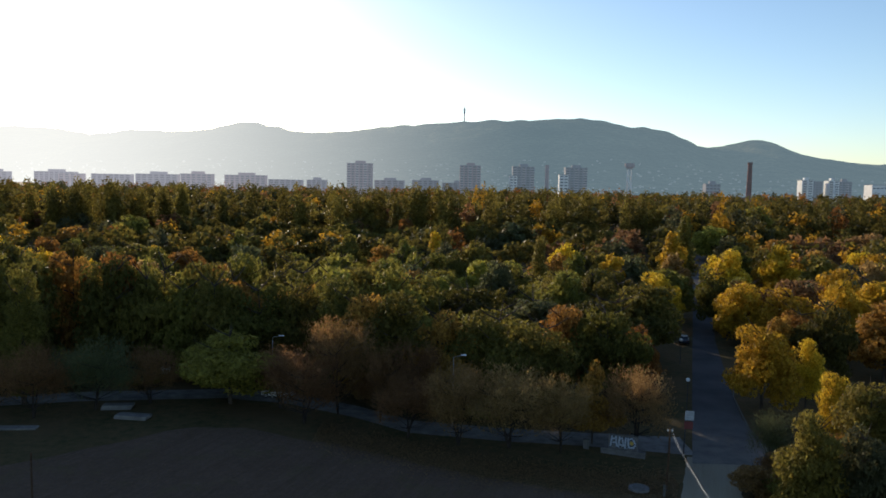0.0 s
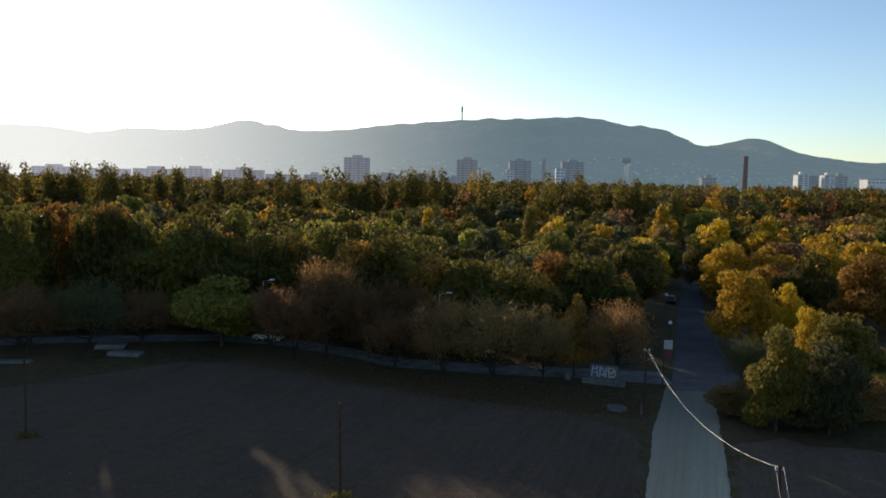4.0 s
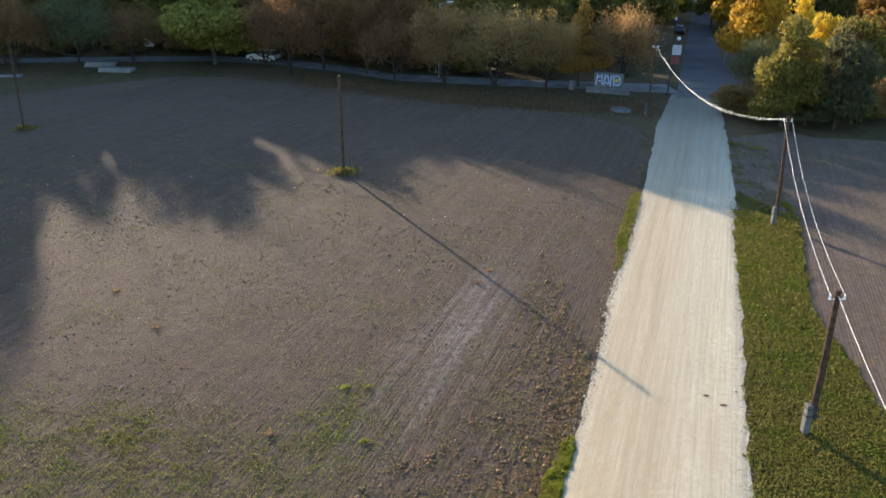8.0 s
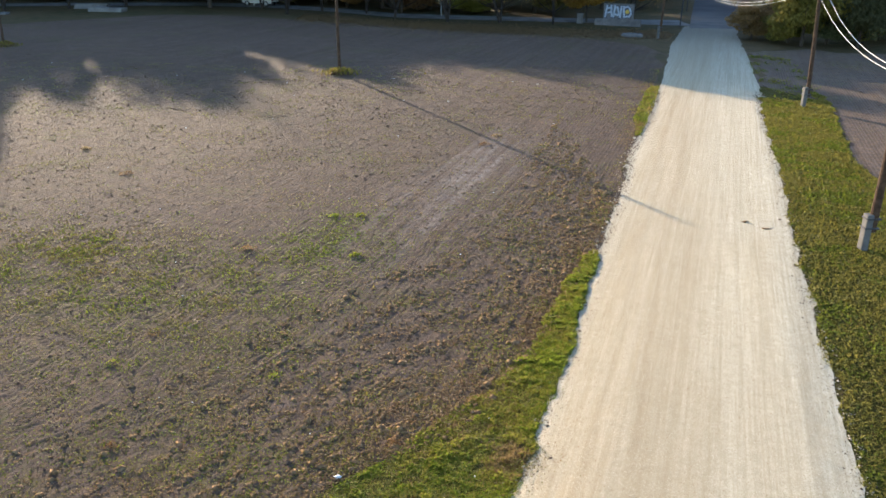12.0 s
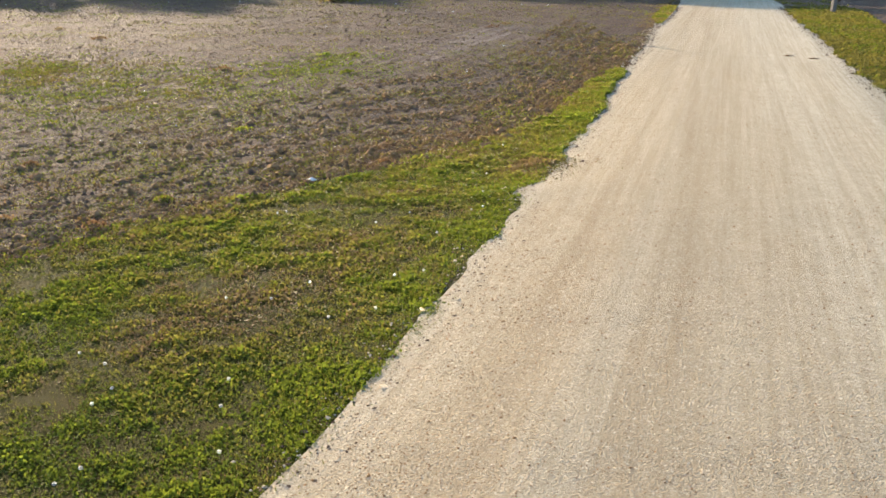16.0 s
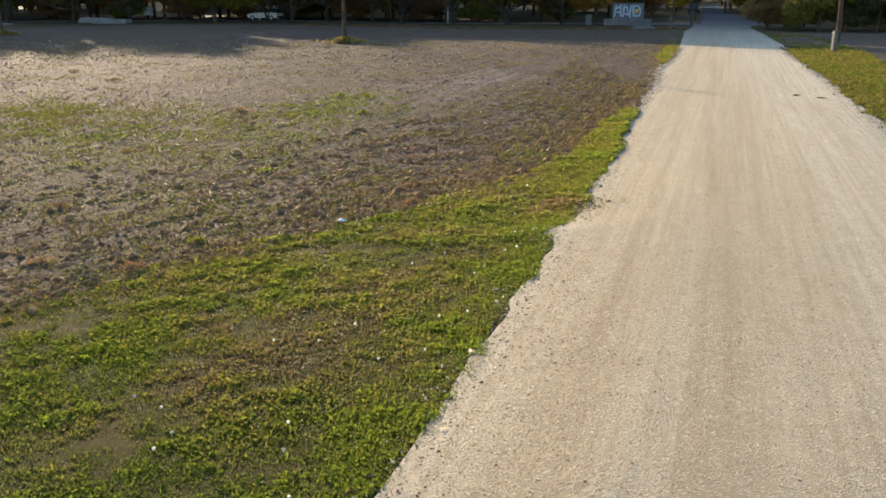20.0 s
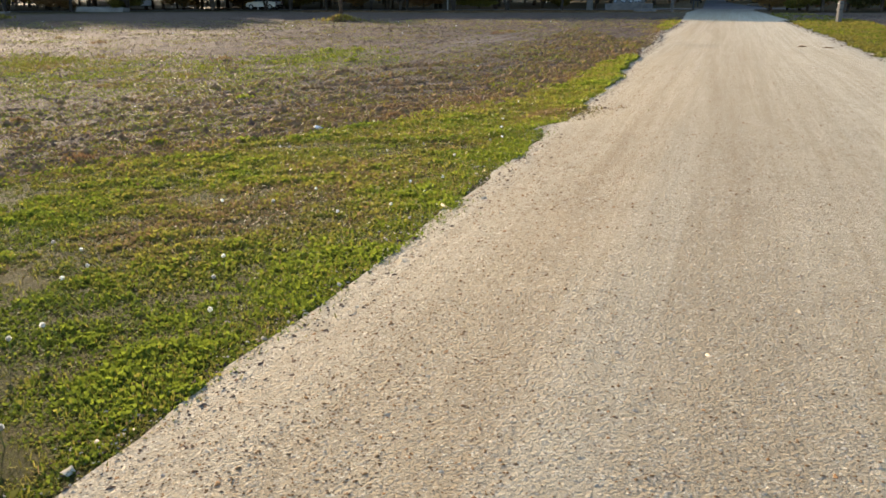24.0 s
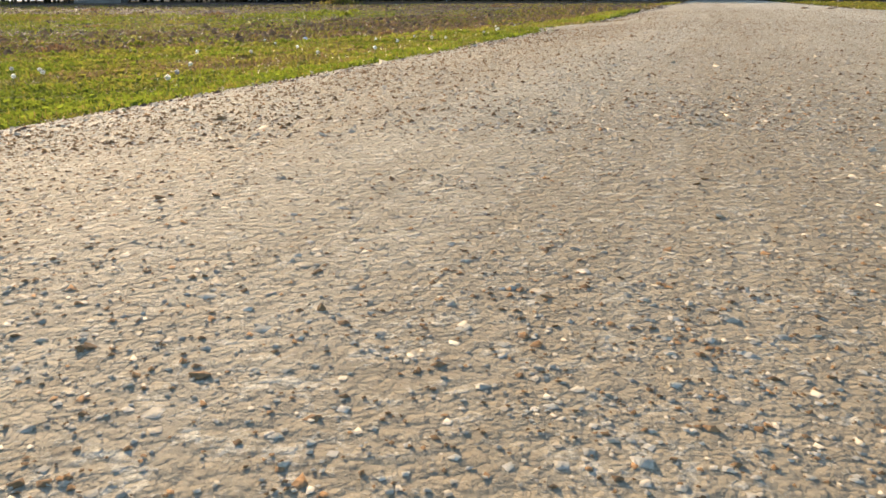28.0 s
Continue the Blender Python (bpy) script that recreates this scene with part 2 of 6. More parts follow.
def gravel_road_material():
    m, nt, b = base_material("limestone_gravel", 0.9)
    v = coords(nt)
    tracks = coords(nt, (1.5, 0.045, 1), radians(18.5))
    big = noise_of(nt, v, 0.25, 5, 0.6)
    rut = noise_of(nt, tracks, 1.1, 6, 0.6, 0.38, 0.62)
    mid = noise_of(nt, v, 5, 8, 0.7, 0.35, 0.65)
    fine = noise_of(nt, v, 90, 6, 0.75, 0.3, 0.7)
    grit = nt.nodes.new("ShaderNodeTexVoronoi")
    grit.inputs["Scale"].default_value = 75
    link(nt, v, grit.inputs["Vector"])
    chip = nt.nodes.new("ShaderNodeTexVoronoi")
    chip.inputs["Scale"].default_value = 210
    link(nt, v, chip.inputs["Vector"])
    across = coords(nt, (1, 1, 1), radians(16.9))
    sep = nt.nodes.new("ShaderNodeSeparateXYZ")
    link(nt, across, sep.inputs[0])
    wander = nt.nodes.new("ShaderNodeMath")
    wander.operation = "MULTIPLY_ADD"
    link(nt, noise_of(nt, coords(nt, (0.5, 0.10, 1), radians(16.9)), 1.6, 5, 0.6, 0.2, 0.8), wander.inputs[0])
    wander.inputs[1].default_value = 0.55
    link(nt, sep.outputs["X"], wander.inputs[2])
    lane = nt.nodes.new("ShaderNodeMapRange")
    lane.inputs["From Min"].default_value, lane.inputs["From Max"].default_value = 0.2, 5.9
    link(nt, wander.outputs[0], lane.inputs["Value"])
    ramp = nt.nodes.new("ShaderNodeValToRGB")
    stops = [(0.0, (0.66, 0.59, 0.47)), (0.06, (0.58, 0.48, 0.34)), (0.13, (0.50, 0.37, 0.22)), (0.155, (0.38, 0.27, 0.155)), (0.18, (0.54, 0.41, 0.26)), (0.25, (0.60, 0.48, 0.33)), (0.285, (0.42, 0.31, 0.19)),
             (0.32, (0.57, 0.47, 0.33)), (0.42, (0.53, 0.43, 0.295)), (0.50, (0.69, 0.63, 0.50)), (0.60, (0.78, 0.73, 0.60)), (0.67, (0.67, 0.62, 0.49)), (0.72, (0.79, 0.74, 0.60)), (0.84, (0.85, 0.80, 0.66)), (1.0, (0.78, 0.73, 0.61))]
    while len(ramp.color_ramp.elements) < len(stops):
        ramp.color_ramp.elements.new(0.5)
    for el, (p, col) in zip(ramp.color_ramp.elements, stops):
        el.position, el.color = p, (*col, 1)
    link(nt, lane.outputs[0], ramp.inputs[0])
    c = mixed(nt, times(nt, big, 0.35), ramp.outputs[0], (0.54, 0.45, 0.31))
    c = mixed(nt, times(nt, rut, 0.55), c, (0.74, 0.67, 0.53))
    thin = noise_of(nt, coords(nt, (5.5, 0.06, 1), radians(18.5)), 1.3, 4, 0.6, 0.42, 0.62)
    c = mixed(nt, times(nt, thin, 0.44), c, (0.38, 0.29, 0.185))
    pale = noise_of(nt, coords(nt, (9.0, 0.05, 1), radians(17.4)), 1.1, 3, 0.5, 0.50, 0.66)
    c = mixed(nt, times(nt, pale, 0.22), c, (0.78, 0.70, 0.56))
    c = mixed(nt, times(nt, mid, 0.55), c, (0.44, 0.36, 0.25))
    c = mixed(nt, times(nt, fine, 0.35), c, (0.34, 0.285, 0.22))
    speck = noise_of(nt, v, 28, 7, 0.8, 0.44, 0.60)
    c = mixed(nt, times(nt, speck, 0.44), c, (0.33, 0.265, 0.185))
    bright = noise_of(nt, v, 45, 5, 0.8, 0.54, 0.66)
    c = mixed(nt, times(nt, bright, 0.75), c, (0.86, 0.79, 0.65))
    comb = noise_of(nt, coords(nt, (14.0, 0.35, 1), radians(17.8)), 1.2, 6, 0.75, 0.46, 0.62)
    c = mixed(nt, times(nt, comb, 0.42), c, (0.40, 0.31, 0.20))
    crumb = nt.nodes.new("ShaderNodeTexVoronoi")               # crumbs of dark earth, most of them in the lane beside the grass
    crumb.inputs["Scale"].default_value = 46
    link(nt, v, crumb.inputs["Vector"])
    near = nt.nodes.new("ShaderNodeMapRange")
    near.inputs["From Min"].default_value, near.inputs["From Max"].default_value = 0.30, 0.20
    link(nt, crumb.outputs["Distance"], near.inputs["Value"])
    pick = nt.nodes.new("ShaderNodeSeparateColor")
    link(nt, crumb.outputs["Color"], pick.inputs[0])
    some = nt.nodes.new("ShaderNodeMapRange")
    some.inputs["From Min"].default_value, some.inputs["From Max"].default_value = 0.42, 0.52
    link(nt, pick.outputs[0], some.inputs["Value"])
    where = noise_of(nt, v, 1.3, 5, 0.7, 0.40, 0.58)
    c = mixed(nt, times(nt, times(nt, times(nt, near.outputs[0], some.outputs[0]), where), 0.62), c, (0.20, 0.14, 0.085))
    place = nt.nodes.new("ShaderNodeSeparateXYZ")              # tree shade painted into the road towards the crossing, with earth and asphalt dust
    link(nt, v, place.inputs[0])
    dust_shade = nt.nodes.new("ShaderNodeMapRange")
    dust_shade.inputs["From Min"].default_value, dust_shade.inputs["From Max"].default_value = 46, 76
    link(nt, place.outputs["Y"], dust_shade.inputs["Value"])
    c = mixed(nt, times(nt, dust_shade.outputs[0], 0.72), c, (0.17, 0.155, 0.135))
    c = mixed(nt, 1.0, c, (0.99, 0.98, 0.91), "MULTIPLY")
    link(nt, c, b.inputs["Base Color"])
    add = nt.nodes.new("ShaderNodeMath")
    add.operation = "SUBTRACT"
    link(nt, times(nt, fine, 0.65), add.inputs[0])
    link(nt, times(nt, grit.outputs["Distance"], 1.3), add.inputs[1])
    add2 = nt.nodes.new("ShaderNodeMath")
    add2.operation = "SUBTRACT"
    link(nt, add.outputs[0], add2.inputs[0])
    link(nt, times(nt, chip.outputs["Distance"], 0.6), add2.inputs[1])
    bump(nt, b, add2.outputs[0], 0.9, 0.0105)
    return m


def asphalt_material():
    m, nt, b = base_material("asphalt", 0.85)
    v = coords(nt)
    big = noise_of(nt, v, 0.15, 6, 0.6)
    fine = noise_of(nt, v, 30, 6, 0.7)
    c = mixed(nt, big, (0.055, 0.056, 0.06), (0.095, 0.094, 0.095))
    c = mixed(nt, times(nt, fine, 0.4), c, (0.04, 0.04, 0.042))
    place = nt.nodes.new("ShaderNodeSeparateXYZ")              # gravel dust carried onto it at the crossing
    link(nt, v, place.inputs[0])
    dust_shade = nt.nodes.new("ShaderNodeMapRange")
    dust_shade.inputs["From Min"].default_value, dust_shade.inputs["From Max"].default_value = 99, 81
    link(nt, place.outputs["Y"], dust_shade.inputs["Value"])
    c = mixed(nt, times(nt, dust_shade.outputs[0], noise_of(nt, v, 0.5, 6, 0.7, 0.2, 0.6)), c, (0.165, 0.150, 0.132))
    link(nt, c, b.inputs["Base Color"])
    bump(nt, b, fine, 0.3, 0.01)
    return m


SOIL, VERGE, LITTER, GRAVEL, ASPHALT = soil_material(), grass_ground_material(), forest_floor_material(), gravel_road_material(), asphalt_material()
CONCRETE = plain_material("weathered_concrete", (0.13, 0.122, 0.112), 0.9, 0, 0.25, 2.5, 0.006)
PALE_CONCRETE = plain_material("pale_concrete_path", (0.175, 0.165, 0.152), 0.9, 0, 0.35, 0.6, 0.006)
POLE_WOOD = plain_material("brown_pole_wood", (0.078, 0.047, 0.029), 0.85, 0, 0.45, 6.0, 0.008)
WIRE = plain_material("pale_wire", (0.66, 0.63, 0.58), 0.5, 0.1, 0.1)
WHITE = plain_material("white_paint", (0.75, 0.74, 0.72), 0.6, 0, 0.08)
RED = plain_material("red_paint", (0.17, 0.035, 0.032), 0.6, 0, 0.15)
STEEL = plain_material("galvanised_steel", (0.35, 0.36, 0.37), 0.5, 0.7, 0.15)
DARK = plain_material("dark_metal", (0.04, 0.04, 0.045), 0.6, 0.3, 0.2)
STONE = plain_material("limestone_chip", (0.53, 0.45, 0.32), 0.9, 0, 0.35, 40.0, 0.002)
DARK_STONE = plain_material("dark_pebble", (0.29, 0.165, 0.075), 0.9, 0, 0.35, 40.0, 0.002)
PUFF = leaf_material("seed_down", (0.76, 0.75, 0.70), (0.90, 0.89, 0.84), 0.7)
STALK = leaf_material("stalk", (0.10, 0.12, 0.03), (0.16, 0.18, 0.05), 0.3)


# ---- mesh helpers ----
def nmesh(name, verts, faces, mats, index=None, smooth=False):
    """A mesh from arrays: verts (n,3), faces (m,3) or (m,4)."""
    verts, faces = np.asarray(verts, dtype=np.float32), np.asarray(faces, dtype=np.int32)
    me = bpy.data.meshes.new(name)
    k = faces.shape[1]
    me.vertices.add(len(verts))
    me.vertices.foreach_set("co", verts.ravel())
    me.loops.add(faces.size)
    me.loops.foreach_set("vertex_index", faces.ravel())
    me.polygons.add(len(faces))
    me.polygons.foreach_set("loop_start", np.arange(0, faces.size, k, dtype=np.int32))
    me.polygons.foreach_set("loop_total", np.full(len(faces), k, dtype=np.int32))
    for m in (mats if isinstance(mats, (list, tuple)) else [mats]):
        me.materials.append(m)
    if index is not None:
        me.polygons.foreach_set("material_index", np.asarray(index, dtype=np.int32))
    if smooth:
        me.polygons.foreach_set("use_smooth", np.ones(len(faces), dtype=bool))
    me.update(calc_edges=True)
    return me


def under(ob, parent):
    ob.parent = parent
    return ob


def part(name, bm, material, parent, label=""):
    me = bpy.data.meshes.new(name)
    bm.to_mesh(me)
    bm.free()
    me.materials.append(material)
    ob = under(new(name, me), parent)
    return tagged(ob, label)


def box(bm, x0, x1, y0, y1, z0, z1, bevel=0.0):
    m = Matrix.Translation(((x0 + x1) / 2, (y0 + y1) / 2, (z0 + z1) / 2)) @ Matrix.Diagonal((x1 - x0, y1 - y0, z1 - z0, 1))
    r = bmesh.ops.create_cube(bm, size=1, matrix=m)
    if bevel:
        es = list({e for v in r["verts"] for e in v.link_edges})
        bmesh.ops.bevel(bm, geom=es, offset=bevel, segments=2, affect="EDGES", profile=0.6)
    return bm


def tube(bm, a, b, r0, r1, n=8):
    """A tapered round bar from a to b."""
    a, b = Vector(a), Vector(b)
    q = (b - a).to_track_quat("Z", "Y").to_matrix().to_4x4()
    bmesh.ops.create_cone(bm, cap_ends=True, segments=n, radius1=r0, radius2=max(r1, 1e-4), depth=(b - a).length,
                          matrix=Matrix.Translation((a + b) / 2) @ q)
    return bm


def thing(name, x=0, y=0, z=0, rz=0, **tags):
    ob = new(name)
    ob.matrix_basis = pose(x, y, z, 0, 0, rz)
    return tagged(ob, **tags)


# ---- the lie of the land ----
def smooth(a, b, v):
    t = np.clip((np.asarray(v, dtype=float) - a) / (b - a), 0, 1)
    return t * t * (3 - 2 * t)


def wob(x, y, s):
    """Cheap smooth noise, about -1 to 1."""
    return (np.sin(1.7 * x / s + 1.3 * np.sin(0.9 * y / s + 0.5)) + np.sin(2.3 * y / s + 1.1 * np.sin(1.3 * x / s + 2.0))
            + 0.6 * np.sin(4.1 * (x + y) / s + 1.9 * np.sin(2.9 * (x - y) / s))) / 2.6


def vnoise(x, y, s, seed=0, octaves=2):
    """Uneven value noise, about -1 to 1, with patches about s metres across."""
    x, y = np.asarray(x, dtype=float), np.asarray(y, dtype=float)
    total, weight = 0.0, 0.0
    for o in range(octaves):
        grid = np.random.default_rng(1000 + seed * 7 + o).uniform(-1, 1, (256, 256))
        u, v = x / s * 2 ** o + 37.3 * o, y / s * 2 ** o + 11.7 * o
        i, j = np.floor(u).astype(int), np.floor(v).astype(int)
        a, b = u - i, v - j
        a, b = a * a * (3 - 2 * a), b * b * (3 - 2 * b)
        i0, i1, j0, j1 = i % 256, (i + 1) % 256, j % 256, (j + 1) % 256
        total = total + 0.6 ** o * ((grid[i0, j0] * (1 - a) + grid[i1, j0] * a) * (1 - b) + (grid[i0, j1] * (1 - a) + grid[i1, j1] * a) * b)
        weight += 0.6 ** o
    return 1.5 * total / weight


def road_left(y):
    return np.interp(y, [-40, 2, 4.7, 9.1, 13.5, 20, 27, 31, 37, 42, 50, 57, 66, 81, 97], [-13, 0.25, 1.2, 2.63, 4.03, 5.85, 8.0, 9.0, 11.05, 12.6, 14.95, 17.0, 19.5, 24.6, 29.6]) - 0.26 * np.exp(-((np.asarray(y) - 9.75) / 0.35) ** 2)


def road_right(y):
    return np.interp(y, [-40, 2, 12, 20.7, 27, 39, 48, 63, 75, 87, 97], [-7, 6.0, 8.9, 11.5, 13.6, 17.2, 20.2, 24.5, 27.8, 32.6, 35.2])


def verge_w(y):
    """Width of the grass strip between the gravel and the tilled field."""
    return np.interp(y, [-30, 4, 9, 11, 12.5, 14, 16.5, 19, 21, 27, 33, 36, 38, 45, 48], [9, 5.2, 3.7, 2.2, 1.5, 0.85, 0.52, 0.36, 0.06, 0.02, 0.02, 0.3, 0.6, 0.6, 0.3])


def land(x, y):
    """Height of the ground: the gravel road stands a hand above the field by the landing place, and flattens out ahead."""
    x, y = np.asarray(x, dtype=float), np.asarray(y, dtype=float)
    d, e = x - road_left(y), road_right(y) - x
    left = np.interp(d, [-6, -2.6, -0.7, 0.0, 0.5, 1.3], [-0.13, -0.11, -0.06, 0.015, 0.07, 0.12])
    right = np.interp(e, [-3, -0.7, 0.0, 0.8], [-0.02, 0.0, 0.05, 0.12])
    near = np.minimum(left, right)
    w = 1 - smooth(12, 24, y)
    far = 0.03 * smooth(-0.3, 0.6, np.minimum(d, e))
    return near * w + far * (1 - w)


def sheet(name, fx, us, vs, lift, mat, **tags):
    """A ground sheet: fx(u, v) gives x, y arrays; it follows the land, lifted a little."""
    U, V = np.meshgrid(us, vs)
    x, y = fx(U, V)
    z = land(x, y) + lift
    n, m = U.shape
    i = np.arange(n * m).reshape(n, m)
    F = np.stack([i[:-1, :-1], i[:-1, 1:], i[1:, 1:], i[1:, :-1]], -1).reshape(-1, 4)
    ob = new(name, nmesh(name, np.stack([x, y, z], -1).reshape(-1, 3), F, mat, smooth=True))
    return tagged(ob, kind="structure", **tags)


def spread(lo, a, b, hi, step, grow=1.35):
    """Grid lines: even between a and b, ever wider out to lo and hi."""
    mid = list(np.arange(a, b + step / 2, step))
    s, p, out = step, b, []
    while p < hi:
        s *= grow
        p += s
        out.append(min(p, hi))
    s, p, back = step, a, []
    while p > lo:
        s *= grow
        p -= s
        back.append(max(p, lo))
    return np.array(back[::-1] + mid + out)


# one ground sheet to the horizon
gx, gy = spread(-4700, -12, 24, 4700, 0.4, 1.35), spread(-4700, -4, 34, 4900, 0.4, 1.35)
sheet("ground", lambda u, v: (u, v), gx, gy, 0.0, LITTER, label="wide flat ground with leaf litter and short grass", category="ground")

# verges of short grass beside the road
def verge_left_xy(u, v):
    e = road_left(v) + 0.10 * wob(u + 3, v, 0.35) * (u > 0.5)
    width = verge_w(v) * (1 + 0.12 * wob(v, v * 0.7, 1.3))
    return np.where(u > 0.99, e + 0.4, e - (1 - u) * width + 0.4 * (1 - smooth(0.05, 0.3, width))), v


def verge_right_xy(u, v):
    e = road_right(v) + 0.12 * wob(v, u, 0.4) * (u < 0.5)
    width = np.interp(v, [-30, 10, 24, 30, 41, 44, 47.5], [7.5, 6.5, 4.3, 3.0, 3.6, 2.6, 0.2]) + 0.2 * wob(v, v * 0.6, 1.7)
    return np.where(u < 0.01, e - 0.4, e + u * width), v


sheet("verge_left", verge_left_xy, np.linspace(0, 1, 24), np.arange(-30, 46, 0.15), 0.016, VERGE, label="green grassy verge between the field and the gravel road", category="verge")
sheet("verge_right", verge_right_xy, np.linspace(0, 1, 20), np.arange(-30, 47.6, 0.25), 0.016, VERGE, label="grassy verge with yellowed patches under the poles", category="verge")


# the tilled fields
def field_left_xy(u, v):
    far = np.interp(u, [-120, -75, -41, -33, -29, -22, -9, 2.5, 13, 17.5, 18], [52, 62, 75, 83, 88, 88, 82, 75.4, 71.7, 66, 60]) + 0.5 * wob(u, u * 0.4, 2)
    near = np.interp(u, [-120, -30, -8, -2.2, 0.3, 2.2, 3.1, 4.1, 6.35, 8.6, 11.4, 15.2, 18], [-30, -14, 0.5, 7.4, 10.6, 11.9, 13.2, 15.6, 20.6, 27.5, 38.5, 52, 60]) + 0.25 * wob(u, u, 0.8)
    return u, near + (far - near) * v


def field_right_xy(u, v):
    left = road_right(v) + np.interp(v, [-30, 10, 24, 30, 41, 44, 47, 66], [6.7, 5.9, 3.8, 2.6, 3.2, 2.2, -0.3, -0.3]) + 0.2 * wob(v, v, 0.9) * (v < 44)
    x = left + u * u * 110
    return x, v + smooth(54, 64, v) * (3.0 * vnoise(x, v * 0.2, 6.0, 61, 3) - 0.05 * (x - 24))


sheet("field", field_left_xy, np.concatenate([np.linspace(-120, -14, 40), np.arange(-13, 18.01, 0.25)]), np.linspace(0, 1, 160), 0.008, SOIL,
      label="tilled grey-brown field with sparse weeds", category="field")
sheet("field_right", field_right_xy, np.linspace(0, 1, 40), np.arange(-30, 64.1, 0.5), 0.008, soil_material("dusty_field_soil", (1.05, 1.07, 1.11)), label="bare tilled field beyond the poles", category="field")



# ridges left by the plough: they follow the edge of the field, then the road
def furrow_lines(s):
    """The outer furrow: x, y and heading (degrees right of +y) at s metres along it."""
    ss = np.arange(0, 60.01, 0.1)
    head = np.radians(np.interp(ss, [0, 13, 23, 60], [40, 39, 18.5, 18.2]))
    xs, ys = -8.6 + np.cumsum(np.sin(head)) * 0.1, -0.1 + np.cumsum(np.cos(head)) * 0.1
    return np.interp(s, ss, xs), np.interp(s, ss, ys), np.interp(s, ss, head)


U, W = np.meshgrid(np.arange(0, 46, 0.17), np.arange(0.1, 15.0, 0.062))
ox, oy, oh = furrow_lines(U)
side_d = W + 0.10 * wob(U, W, 2.2)
X, Y = ox - np.cos(oh) * side_d, oy + np.sin(oh) * side_d
crest = np.sin(W * 2 * math.pi / 0.31 + 1.1 * vnoise(X, Y, 1.6, 3)) * (0.6 + 0.5 * vnoise(X, Y, 0.9, 4)) + 0.12 * np.sin(W * 2 * math.pi / 0.97 + 1.0)
amp = 0.014 * (0.65 + 0.35 * wob(X, Y, 1.3)) * np.interp(W, [0, 0.5, 5, 12, 15], [0.2, 1.1, 1.1, 0.9, 0.3])
rough = np.random.default_rng(8).normal(0, 1, X.shape) * 0.009 * np.interp(W, [0, 6, 13, 15], [1.2, 1.0, 0.8, 0.3]) + 0.016 * np.clip(vnoise(X, Y, 0.22, 5, 3), -0.3, 1) * np.interp(W, [0, 8, 13, 15], [1.1, 1.0, 0.8, 0.2])
Z = land(X, Y) + 0.006 + amp * (crest - 0.35) + rough
i = np.arange(X.size).reshape(X.shape)
F = np.stack([i[:-1, :-1], i[1:, :-1], i[1:, 1:], i[:-1, 1:]], -1).reshape(-1, 4)[:, ::-1]
tagged(new("furrows", nmesh("furrows", np.stack([X, Y, Z], -1).reshape(-1, 3), F, SOIL)), "low furrows of tilled brown earth along the field edge", "field", kind="structure")


# roads
def road_xy(u, v):
    e0 = road_left(v) + 0.11 * vnoise(v * 0 + 3.3, v, 0.9, 51, 4)
    e1 = road_right(v) + 0.14 * vnoise(v * 0 + 8.1, v, 1.1, 52, 4)
    return e0 + (e1 - e0) * u, v


def asphalt_xy(u, v):
    a = np.interp(v, [80, 97, 135, 185, 330], [24.9, 29.9, 41.2, 56.2, 99])
    b = np.interp(v, [80, 87, 96, 106, 144, 186, 330], [36, 34.6, 35.6, 38.0, 48.0, 60.8, 103.6])
    return a + (b - a) * u, v


def path_xy(u, v):
    mid = np.interp(u, [-140, -60, -45, -28, -20, -11, -4, 6, 15, 26], [84, 94, 99, 102, 100.5, 95.5, 90, 88, 87, 85.5])
    half = np.interp(u, [-140, -11, 15, 26], [2.2, 2.3, 2.3, 3.0])
    return u, mid + (v - 0.5) * 2 * half


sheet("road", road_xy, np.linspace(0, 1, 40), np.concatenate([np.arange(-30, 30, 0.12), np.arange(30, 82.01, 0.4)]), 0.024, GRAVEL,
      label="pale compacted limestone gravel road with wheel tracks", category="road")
sheet("road_asphalt", asphalt_xy, np.linspace(0, 1, 12), np.arange(80, 330, 2.0), 0.034, ASPHALT, label="dark asphalt street running into the woods", category="road")
sheet("path", path_xy, np.arange(-140, 26.1, 1.0), np.linspace(0, 1, 5), 0.028, PALE_CONCRETE, label="pale paved path along the edge of the trees", category="path")


# ---- hills and the far town ----
def hill_height(x):
    """Outline of the range, as a row of broad humps."""
    h = 150 + 60 * np.exp(-((x + 2150) / 420.0) ** 2) + 38 * np.exp(-((x + 1000) / 170.0) ** 2)
    h += 90 * np.exp(-((x + 1300) / 900.0) ** 2) + 165 * np.exp(-((x - 250) / 820.0) ** 2)
    h += 52 * np.exp(-((x - 640) / 250.0) ** 2) + 62 * np.exp(-((x - 985) / 140.0) ** 2) + 74 * np.exp(-((x - 1440) / 165.0) ** 2) + 14 * np.exp(-((x - 1240) / 110.0) ** 2)
    h += 22 * np.exp(-((x - 1720) / 160.0) ** 2) - 22 * np.exp(-((x + 1730) / 150.0) ** 2)
    return h


